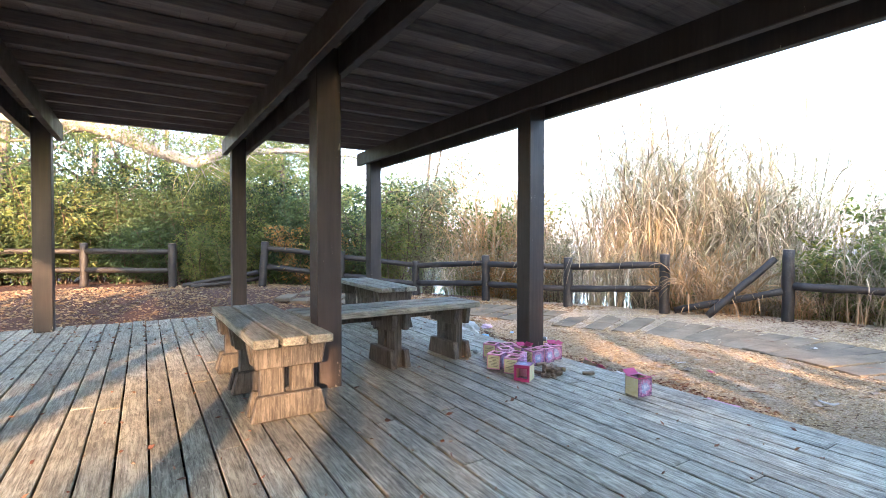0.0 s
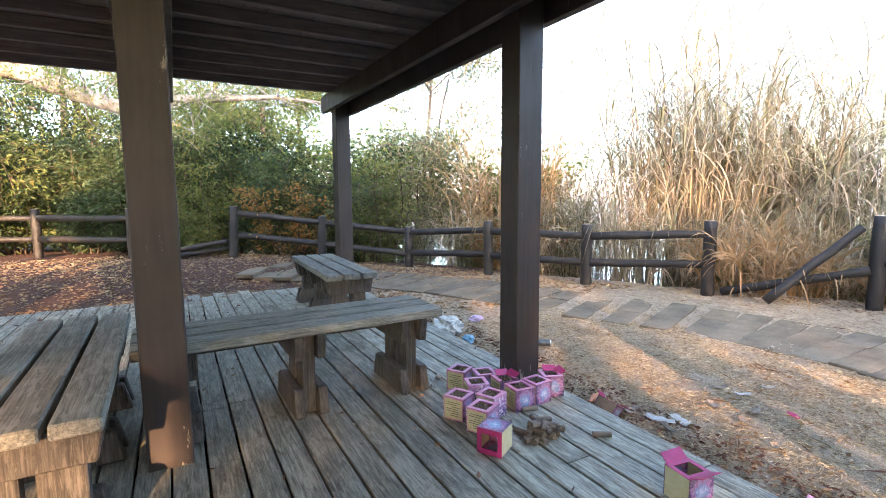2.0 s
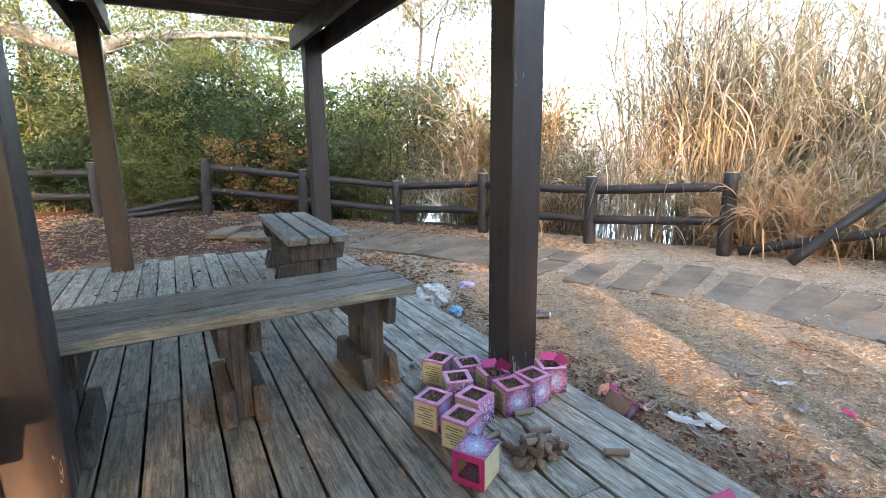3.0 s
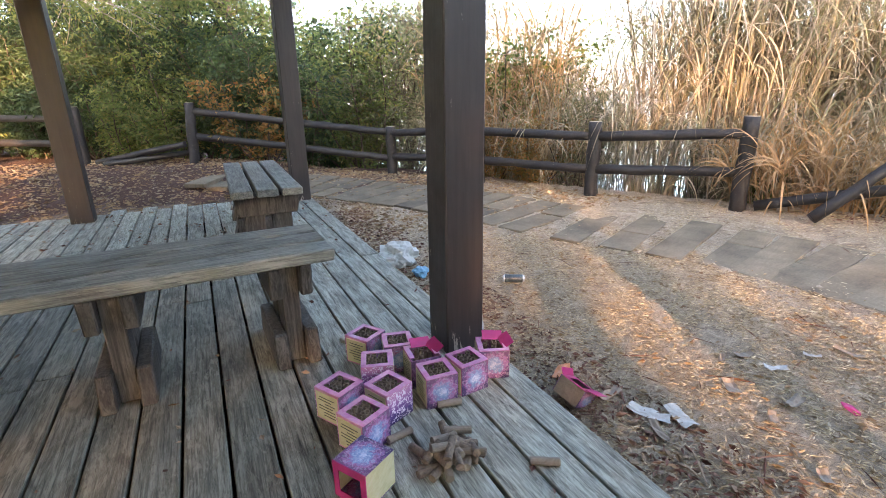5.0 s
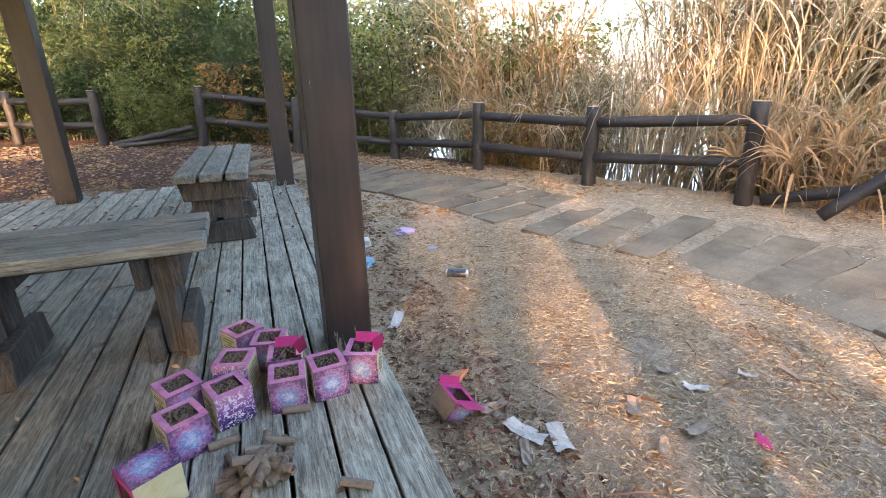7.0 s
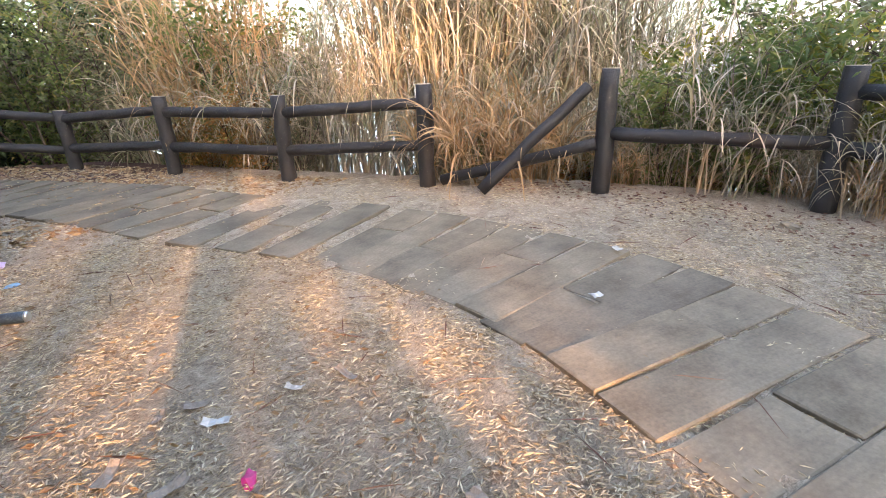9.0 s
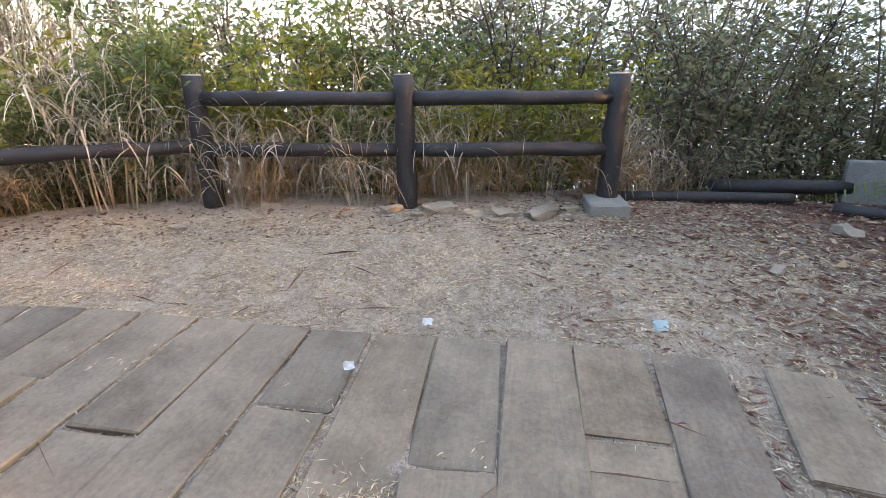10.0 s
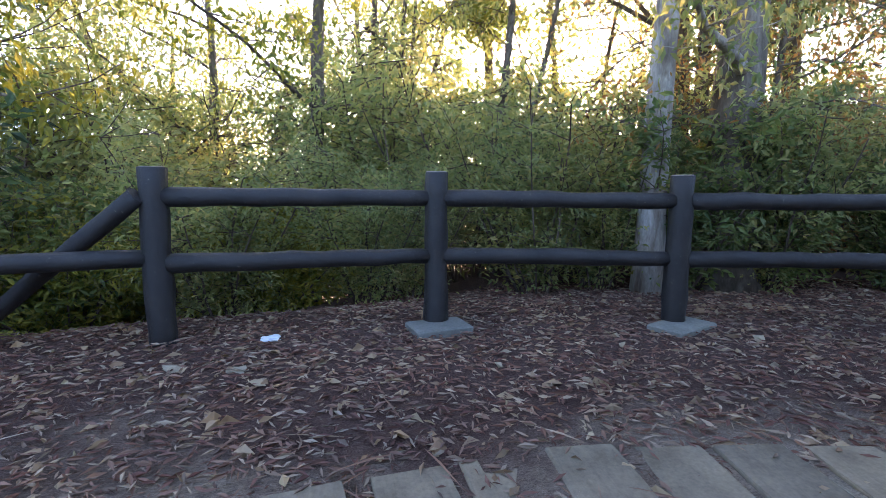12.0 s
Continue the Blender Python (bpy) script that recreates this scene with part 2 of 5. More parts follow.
def bark(name, lo, mid, hi):
    m = Mat(name, 0.9, spec=0.2)
    v = m.coords((1, 1, 0.35), 7.0)
    broad = m.noise(v, 5.0, 6, 0.65, 0.5)
    fine = m.noise(m.coords((1, 1, 0.25)), 40.0, 6, 0.7)
    base = m.ramp(broad, [(0.32, lo), (0.5, mid), (0.68, hi)])
    m.color(m.mix(base, m.ramp(fine, [(0.3, grey(0.6)), (0.7, grey(1.15))]), 0.8, "MULTIPLY"))
    return m.bump(fine, 0.7, 0.02).m


BARK = bark("grey_brown_bark", (0.07, 0.055, 0.042), (0.14, 0.115, 0.09), (0.22, 0.19, 0.155))
BARK_BROWN = bark("red_brown_bark", (0.05, 0.032, 0.024), (0.12, 0.08, 0.058), (0.30, 0.18, 0.10))
BARK_PALE = bark("pale_peeling_bark", (0.16, 0.125, 0.10), (0.30, 0.265, 0.23), (0.48, 0.45, 0.41))
TWIG = bark("thin_twigs", (0.06, 0.045, 0.035), (0.12, 0.09, 0.07), (0.19, 0.15, 0.115))


# ---- mesh helpers ----
def part(name, bm, material, parent, label="", at=None):
    """Links a bmesh as one mesh object under a thing or a part."""
    me = bpy.data.meshes.new(name)
    bm.to_mesh(me)
    bm.free()
    return part_mesh(name, me, material, parent, label, at)


def part_mesh(name, me, material, parent, label="", at=None):
    if material and not me.materials:
        me.materials.append(material)
    ob = new(name, me)
    if parent:
        ob.parent = parent
    if at is not None:
        ob.matrix_basis = at
    if label:
        tagged(ob, label)
    return ob


def empty(name, m, label, category, group="", kind=""):
    ob = new(name)
    ob.empty_display_size = 0.1
    ob.matrix_basis = m
    return tagged(ob, label, category, group, kind)


def block(bm, size, m=None, bevel=0.006, taper=1.0):
    """A box with soft edges, its middle at m; taper narrows its top along x."""
    r = bmesh.ops.create_cube(bm, size=1.0)
    for v in r["verts"]:
        v.co = Vector((v.co.x * size[0] * (taper if v.co.z > 0 else 1.0), v.co.y * size[1], v.co.z * size[2]))
    if bevel:
        edges = list({e for v in r["verts"] for e in v.link_edges})
        out = bmesh.ops.bevel(bm, geom=edges, offset=bevel, segments=1, affect="EDGES")
        verts = list({v for f in out["faces"] for v in f.verts} | {v for v in r["verts"] if v.is_valid})
    else:
        verts = r["verts"]
    if m is not None:
        bmesh.ops.transform(bm, matrix=m, verts=verts)
    return verts


def one_block(size, bevel=0.006, m=None, taper=1.0):
    bm = bmesh.new()
    block(bm, size, m, bevel, taper)
    return bm


def tube(bm, pts, radii, sides=8, rough=0.0, rng=None, caps=True):
    """A bent tapering tube through pts."""
    rings = []
    for i, p in enumerate(pts):
        a = pts[max(i - 1, 0)]
        b = pts[min(i + 1, len(pts) - 1)]
        d = (Vector(b) - Vector(a)).normalized()
        side = d.cross(Vector((0.13, 0.31, 0.94)) if abs(d.z) < 0.9 else Vector((1, 0.2, 0))).normalized()
        up = side.cross(d)
        ring = []
        for k in range(sides):
            an = 2 * math.pi * k / sides
            r = radii[i] * (1 + (rng.uniform(-rough, rough) if rng else 0))
            ring.append(bm.verts.new(Vector(p) + (side * math.cos(an) + up * math.sin(an)) * r))
        rings.append(ring)
    for a, b in zip(rings, rings[1:]):
        for k in range(sides):
            f = bm.faces.new((a[k], a[(k + 1) % sides], b[(k + 1) % sides], b[k]))
            f.smooth = True
    if caps:
        bm.faces.new(rings[0][::-1])
        bm.faces.new(rings[-1])
    return bm


def mesh_arrays(name, verts, faces, material=None, smooth=False):
    me = bpy.data.meshes.new(name)
    me.from_pydata(verts.tolist() if hasattr(verts, "tolist") else verts, [], faces.tolist() if hasattr(faces, "tolist") else faces)
    if material:
        me.materials.append(material)
    if smooth:
        me.polygons.foreach_set("use_smooth", [True] * len(me.polygons))
    me.update()
    return me


def leaf_cards(rng, centres, dirs, lengths, widths, fold=0.25, droop=0.0):
    """Folded pointed leaves: six corners, four triangles each."""
    n = len(centres)
    d = dirs / np.maximum(np.linalg.norm(dirs, axis=1, keepdims=True), 1e-6)
    r = rng.normal(size=(n, 3))
    s = np.cross(d, r)
    s /= np.maximum(np.linalg.norm(s, axis=1, keepdims=True), 1e-6)
    u = np.cross(s, d)
    L, W = lengths[:, None], widths[:, None]
    base = centres
    mid = centres + d * L * 0.45 - u * W * fold
    left = centres + d * L * 0.42 + s * W * 0.5 + u * W * fold * 0.5
    right = centres + d * L * 0.42 - s * W * 0.5 + u * W * fold * 0.5
    tip = centres + d * L - np.array([0, 0, 1.0]) * L * droop
    v = np.stack([base, left, mid, right, tip], axis=1).reshape(-1, 3)
    o = (np.arange(n) * 5)[:, None]
    f = np.concatenate([o + np.array([[0, 2, 1]]), o + np.array([[0, 3, 2]]), o + np.array([[1, 2, 4]]), o + np.array([[2, 3, 4]])], axis=0)
    return v, f


# ---- ground ----
FENCE_EAST = [(6.47, 11.1, 1.2), (7.37, 9.37, 1.38), (8.21, 7.62, 1.38), (9.16, 6.04, 1.47)]
FENCE_LOOP = np.array([(-4.5, 15.6), (-0.62, 15.2), (1.23, 13.8), (3.18, 12.8), (4.85, 12.0), (6.47, 11.1), (7.37, 9.37), (8.21, 7.62), (9.16, 6.04), (10.1, 4.33), (10.69, 2.51), (10.42, 0.63), (10.17, -1.27), (9.2, -3.6), (7.83, -4.43), (5.8, -4.72), (3.81, -4.76), (1.93, -4.3), (0.1, -3.7), (-3.0, -3.2)])


def outside(x, y):
    """Metres beyond the line of the fence on its east side (0 within)."""
    p = np.stack([x, y], axis=-1)[..., None, :]
    a, b = FENCE_LOOP[:-1], FENCE_LOOP[1:]
    ab = b - a
    t = np.clip(((p - a) * ab).sum(-1) / (ab * ab).sum(-1), 0, 1)
    q = a + t[..., None] * ab
    dist = np.sqrt(((p - q) ** 2).sum(-1))
    k = dist.argmin(-1)
    d = np.take_along_axis(dist, k[..., None], -1)[..., 0]
    rel = p[..., 0, :] - a[k]
    side = ab[k][..., 0] * rel[..., 1] - ab[k][..., 1] * rel[..., 0]
    return np.where(side > 0, d, 0.0)


def smooth(x, a, b):
    t = np.clip((x - a) / (b - a), 0, 1)
    return t * t * (3 - 2 * t)


def ground_height(x, y):
    x, y = np.asarray(x, float), np.asarray(y, float)
    z = 0.335 + 0.24 * smooth(y, 9.3, 12.5) * (1 - smooth(x, 3.5, 6.2))
    d = outside(x, y)
    slope = smooth(x, 1.0, 9.0) * 0.9 + 0.1
    z = z - np.minimum(np.maximum(d - 0.6, 0) * 0.42, 3.6) * slope
    z = z + 0.012 * np.sin(x * 2.1 + 0.7) * np.sin(y * 1.7) + 0.008 * np.sin(x * 5.3) * np.sin(y * 4.7 + 1.0)
    return z


def ground_z(x, y):
    return float(ground_height(np.array([x]), np.array([y]))[0])


def axis_steps(lo, hi, fine, far):
    mid = list(np.arange(lo, hi + 1e-6, fine))
    out, step, v = [], fine * 1.6, hi
    while v < far:
        v += step
        step *= 1.45
        out.append(v)
    low, step, v = [], fine * 1.6, lo
    while v > -far:
        v -= step
        step *= 1.45
        low.append(v)
    return np.array(low[::-1] + mid + out)


def build_ground():
    xs, ys = axis_steps(-6, 14, 0.14, 1500), axis_steps(-9, 17, 0.14, 1500)
    X, Y = np.meshgrid(xs, ys)
    Z = ground_height(X, Y)
    rng = np.random.default_rng(4)
    Z = Z + np.where((np.abs(X - 4) < 12) & (np.abs(Y - 4) < 14), rng.normal(0, 0.006, Z.shape), 0)
    # under the deck the earth lies lower
    Z = np.where((X < 4.3) & (Y < 8.9) & (X > -4.4) & (Y > -0.8), Z - 0.12, Z)
    v = np.stack([X, Y, Z], -1).reshape(-1, 3)
    w = len(xs)
    i = (np.arange(len(ys) - 1)[:, None] * w + np.arange(w - 1)[None, :]).reshape(-1)
    f = np.stack([i, i + 1, i + 1 + w, i + w], -1)
    ob = new("ground", mesh_arrays("ground", v, f, EARTH, True))
    tagged(ob, "dry earth with straw and fallen leaves", "ground", kind="structure")


build_ground()


def build_water():
    m = Mat("lake_water", 0.16, spec=0.5)
    m.color((0.20, 0.235, 0.25))
    n = m.noise(m.coords((1, 1, 1)), 1.6, 4)
    m.bump(n, 0.12, 0.05)
    bm = bmesh.new()
    vs = [bm.verts.new(p) for p in ((12, -1500, -2.0), (1500, -1500, -2.0), (1500, 1500, -2.0), (12, 1500, -2.0))]
    bm.faces.new(vs)
    ob = part("water", bm, m.m, None)
    tagged(ob, "pale still lake water beyond the reeds", "water", kind="structure")


build_water()


def build_haze_backdrop():
    """Hill-shaped backdrop half a kilometre off, added to stand in for pale hazy sky."""
    m = Mat("painted_sky_haze", 1.0, spec=0.0)
    # the haze is put into this pale blue colour
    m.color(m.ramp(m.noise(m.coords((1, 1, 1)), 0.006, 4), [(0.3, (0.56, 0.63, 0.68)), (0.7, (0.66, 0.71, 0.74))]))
    verts, faces = [], []
    n, r = 80, 500.0
    for i in range(n + 1):
        az = radians(15 + 150 * i / n)
        rise = 3.0 + 10.5 * float(smooth(np.array(math.degrees(az)), 70, 112)) * float(1 - smooth(np.array(math.degrees(az)), 142, 165))
        rise += 0.9 * noise.noise(Vector((i * 0.11, 3.0, 0))) + 0.3 * noise.noise(Vector((i * 0.6, 7.0, 0)))
        for out, up in ((0, -4.0), (40, r * math.tan(radians(rise))), (200, -4.0)):
            verts.append(((r + out) * math.sin(az), (r + out) * math.cos(az), up))
    for i in range(n):
        for k in range(2):
            a = 3 * i + k
            faces.append((a, a + 3, a + 4, a + 1))
    tagged(new("backdrop", mesh_arrays("backdrop", verts, faces, m.m, True)), "pale blue hill-shaped backdrop standing in for hazy sky", "hills", kind="structure")


build_haze_backdrop()

# ---- pavilion ----
DECK_Z, EDGE_X, FAR_Y = 0.485, 4.475, 9.12
POST_X, POST_Y = (-2.95, -0.52, 1.955, 4.33), (0.12, 4.46, 8.82)
BEAM_Z = 3.15


def build_pavilion():
    hall = empty("pavilion", pose(0, 0, 0), "open timber pavilion painted dark brown, with a low plank roof", "pavilion")
    rng = random.Random(5)
    for x in POST_X:
        for y in POST_Y:
            bm = one_block((0.215, 0.215, BEAM_Z + 0.22 - 0.3), 0.008)
            bmesh.ops.subdivide_edges(bm, edges=[e for e in bm.edges if abs((e.verts[0].co - e.verts[1].co).z) > 1], cuts=6)
            for v in bm.verts:
                v.co.x += rng.uniform(-0.0015, 0.0015)
                v.co.y += rng.uniform(-0.0015, 0.0015)
            part("post", bm, POST_PAINT, hall, "dark brown square post with chipped paint", pose(x + (0.028 if x == 1.955 and y == 4.46 else 0.0), y, (BEAM_Z + 0.22 + 0.3) / 2))
        for s in (-1, 1):
            y0, y1 = -0.35, 9.2
            bm = one_block((0.075, y1 - y0, 0.24), 0.006)
            part("beam", bm, POST_PAINT, hall, "", pose(x + s * 0.148, (y0 + y1) / 2, BEAM_Z + 0.12 - (0.06 if s > 0 and x > 4 else 0.0)))
    y = -0.2
    x0, x1 = POST_X[0] - 0.5, POST_X[-1] + 0.36
    while y < 9.2:
        bm = one_block((x1 - x0, 0.06, 0.11), 0.005)
        part("rafter", bm, ROOF_WOOD, hall, "", pose((x0 + x1) / 2, y, BEAM_Z + 0.246 + 0.055))
        y += 0.5
    return hall


PAVILION = build_pavilion()


def build_roof():
    """Roof boards over the rafters, with slits of sky between some of them at the eave."""
    bm = bmesh.new()
    rng = random.Random(8)
    x = POST_X[0] - 0.55
    while x < POST_X[-1] + 0.42:
        w = 0.2
        block(bm, (w - 0.004, 9.7, 0.022), pose(x + w / 2, 4.45, BEAM_Z + 0.37 + rng.uniform(0, 0.004)), 0)
        x += w
    ob = part("ceiling", bm, ROOF_WOOD, None)
    tagged(ob, "dark boarded underside of the pavilion roof", "ceiling", kind="structure")
    bm = bmesh.new()
    block(bm, (8.5, 9.8, 0.03), pose(0.72, 4.45, BEAM_Z + 0.42), 0)
    ob = part("roof", bm, ROOF_WOOD, None)
    tagged(ob, "flat dark roof covering over the boards", "roof", kind="structure")


build_roof()


# ---- benches ----
def bench():
    """A three-plank bench on three built-up legs; runs along y, its top 0.595 m up."""
    b = empty("plank_bench", pose(0, 0, 0), "weathered grey wooden bench of three thick planks", "bench", "benches in the pavilion")
    rng = random.Random(12)
    L, W, H = 1.92, 0.575, 0.595
    for k in range(3):
        bm = one_block((W / 3 - 0.026, L + rng.uniform(-0.015, 0.015), 0.062), 0.008)
        part("plank", bm, BENCH_WOOD, b, "", pose((k - 1) * W / 3, 0, H - 0.031))
    for y in (-0.74, 0.0, 0.74):
        for s in (-1, 1):
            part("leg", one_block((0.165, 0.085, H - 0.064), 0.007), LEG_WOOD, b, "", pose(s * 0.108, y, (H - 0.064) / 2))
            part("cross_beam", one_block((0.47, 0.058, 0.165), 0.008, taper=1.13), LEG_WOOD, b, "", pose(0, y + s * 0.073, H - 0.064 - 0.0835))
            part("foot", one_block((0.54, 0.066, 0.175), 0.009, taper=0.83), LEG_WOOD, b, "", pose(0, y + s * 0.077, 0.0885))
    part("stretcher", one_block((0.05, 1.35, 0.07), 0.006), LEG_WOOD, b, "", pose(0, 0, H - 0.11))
    return b


BENCH = bench()
BENCH.matrix_basis = pose(1.50, 4.66, DECK_Z, 0, 0, 1.2)
tagged(BENCH, "weathered grey plank bench beside a brown post")
tagged(copy_thing(BENCH, pose(2.77, 4.84, DECK_Z, 0, 0, 91.5)), "long weathered grey plank bench set crosswise on the deck")
tagged(copy_thing(BENCH, pose(3.68, 7.34, DECK_Z, 0, 0, -1.5)), "weathered grey plank bench near the far deck edge")


# ---- fence ----
def log_mesh(rng, a, b, r0, r1, knots=7, sides=10):
    bm = bmesh.new()
    a, b = Vector(a), Vector(b)
    n = max(knots, 3)
    pts, rad = [], []
    for i in range(n + 1):
        t = i / n
        sway = Vector((rng.uniform(-1, 1), rng.uniform(-1, 1), rng.uniform(-1, 1))) * 0.006
        pts.append(a.lerp(b, t) + (sway if 0 < i < n else Vector()))
        rad.append((r0 + (r1 - r0) * t) * rng.uniform(0.94, 1.06))
    tube(bm, pts, rad, sides, 0.05, rng)
    return bm


def fence_run(posts, rails, rng, label):
    """posts: x, y, top, lean x, lean y. rails: index pairs with heights below the tops at both ends."""
    f = empty("log_fence", pose(posts[0][0], posts[0][1], 0), label, "fence", "log fence round the clearing")
    o = Vector((posts[0][0], posts[0][1], 0))
    for x, y, top, lx, ly in posts:
        base = Vector((x - lx, y - ly, ground_z(x, y) - 0.08)) - o
        p = part("post", log_mesh(rng, base, Vector((x, y, top)) - o, 0.098, 0.090, 8, 12), LOG, f)
        bm = bmesh.new()
        tube(bm, [Vector((x, y, top - 0.002)) - o, Vector((x, y, top + 0.006)) - o], [0.084, 0.078], 12)
        part("post_top", bm, LOG_END, p, "pale cut top of the post")
    for i, j, da, db in rails:
        a, b = Vector(posts[i][:2] + (posts[i][2] - da,)), Vector(posts[j][:2] + (posts[j][2] - db,))
        d = (b - a).normalized()
        part("rail", log_mesh(rng, a + d * 0.06 - o, b - d * 0.06 - o, 0.069, 0.062, 9), LOG, f)
    return f


def build_fences():
    rng = random.Random(21)
    both = lambda i, j: [(i, j, 0.2, 0.2), (i, j, 0.66, 0.66)]
    fence_run([(-4.6, 15.6, 1.66, 0, 0), (-2.55, 15.8, 1.65, 0, 0), (-0.62, 15.2, 1.64, 0, 0), (1.23, 13.8, 1.64, 0, 0)], both(0, 1) + both(1, 2) + both(2, 3), rng, "dark log fence along the leafy back slope")
    fence_run([(3.18, 12.8, 1.68, 0.07, 0), (4.85, 12.0, 1.45, 0.05, 0), (6.47, 11.1, 1.2, 0, 0), (7.37, 9.37, 1.38, 0, 0), (8.21, 7.62, 1.375, 0, 0), (9.16, 6.04, 1.47, 0, 0)],
              [(0, 1, 0.14, 0.14), (0, 1, 0.6, 0.6), (1, 2, 0.14, 0.1), (1, 2, 0.6, 0.58)] + [(2, 3, 0.12, 0.17), (2, 3, 0.55, 0.64)] + both(3, 4) + both(4, 5), rng, "dark log fence curving past the reeds")
    fence_run([(10.1, 4.33, 1.58, 0, 0), (10.69, 2.51, 1.555, 0, 0), (10.42, 0.63, 1.55, 0, 0), (10.17, -1.27, 1.55, 0, 0)],
              [(0, 1, 0.62, 0.62)] + both(1, 2) + both(2, 3), rng, "dark log fence with a missing top rail")
    fence_run([(7.83, -4.43, 1.57, 0, 0), (5.8, -4.72, 1.568, 0, 0), (3.81, -4.76, 1.56, 0, 0), (1.93, -4.3, 1.54, 0, 0), (0.1, -3.7, 1.54, 0, 0), (-1.8, -3.3, 1.54, 0, 0)],
              [(0, 1, 0.62, 0.62)] + both(1, 2) + both(2, 3) + both(3, 4) + both(4, 5), rng, "dark log fence under the trees, one rail fallen")


build_fences()


def lone_log(name, a, b, r, label, seed):
    rng = random.Random(seed)
    a, b = Vector(a), Vector(b)
    ob = part(name, log_mesh(rng, Vector(), b - a, r, r * 0.93, 9), LOG, None, "", pose(*a))
    return tagged(ob, label, "log", "fallen fence rails")


lone_log("fallen_rail", (9.17, 5.2, 0.40), (10.0, 4.5, 1.42), 0.066, "fallen fence rail leaning against a fence post", 1)
lone_log("fallen_rail", (9.27, 5.9, 0.40), (10.02, 4.38, 0.86), 0.066, "fallen fence rail sloping from the ground to a post", 2)
lone_log("fallen_rail", (10.38, -1.45, 0.37), (9.95, -3.05, 0.40), 0.06, "dark fallen fence rail lying on the leaf litter", 3)
lone_log("fallen_rail", (10.55, -2.6, 0.40), (10.05, -3.75, 0.46), 0.075, "thick dark fallen rail lying beside a concrete block", 4)
lone_log("fallen_rail", (9.65, -3.2, 0.385), (8.5, -4.25, 0.38), 0.06, "dark fallen rail lying across the fence gap", 5)
lone_log("fallen_rail", (5.88, -4.66, 1.38), (7.15, -5.0, 0.36), 0.066, "fallen top rail hanging askew from a post", 6)
lone_log("fallen_rail", (1.45, 13.6, 0.62), (3.0, 12.75, 0.95), 0.06, "fallen fence rail lying before the bushes", 7)
lone_log("fallen_rail", (1.6, 13.3, 0.6), (3.1, 12.95, 0.78), 0.055, "fallen fence rail lying before the bushes", 8)


def footing(x, y, size, turn, label, tilt=0.0):
    z = ground_z(x, y)
    bm = one_block(size, 0.012)
    ob = part("concrete_footing", bm, FOOTING, None, "", pose(x, y, z + size[2] / 2 - 0.03, tilt, 0, turn))
    return tagged(ob, label, "concrete block", "footings of the fence posts")


footing(10.03, -1.2, (0.42, 0.36, 0.14), -12, "grey concrete footing of a fence post")
footing(7.72, -4.15, (0.46, 0.34, 0.16), -30, "grey concrete footing at the fence gap", 6)
footing(3.82, -4.62, (0.46, 0.32, 0.09), 8, "flat grey concrete footing under the fence")
footing(1.95, -4.18, (0.5, 0.3, 0.07), 20, "flat grey concrete footing under the fence")
block_bm = one_block((0.40, 0.16, 0.42), 0.012)
block_ob = part("concrete_block", block_bm, FOOTING, None, "", pose(10.0, -3.88, 0.52, 4, 3, 52))
tagged(block_ob, "upright grey concrete block on the leaf litter", "concrete block")


# ---- plants ----
def curve_points(rng, start, way, length, steps, wander, lift=0.0):
    pts, p, d = [Vector(start)], Vector(start), Vector(way).normalized()
    for _ in range(steps):
        d = (d + Vector((rng.uniform(-1, 1), rng.uniform(-1, 1), rng.uniform(-1, 1) + lift)) * wander).normalized()
        p = p + d * (length / steps)
        pts.append(p.copy())
    return pts


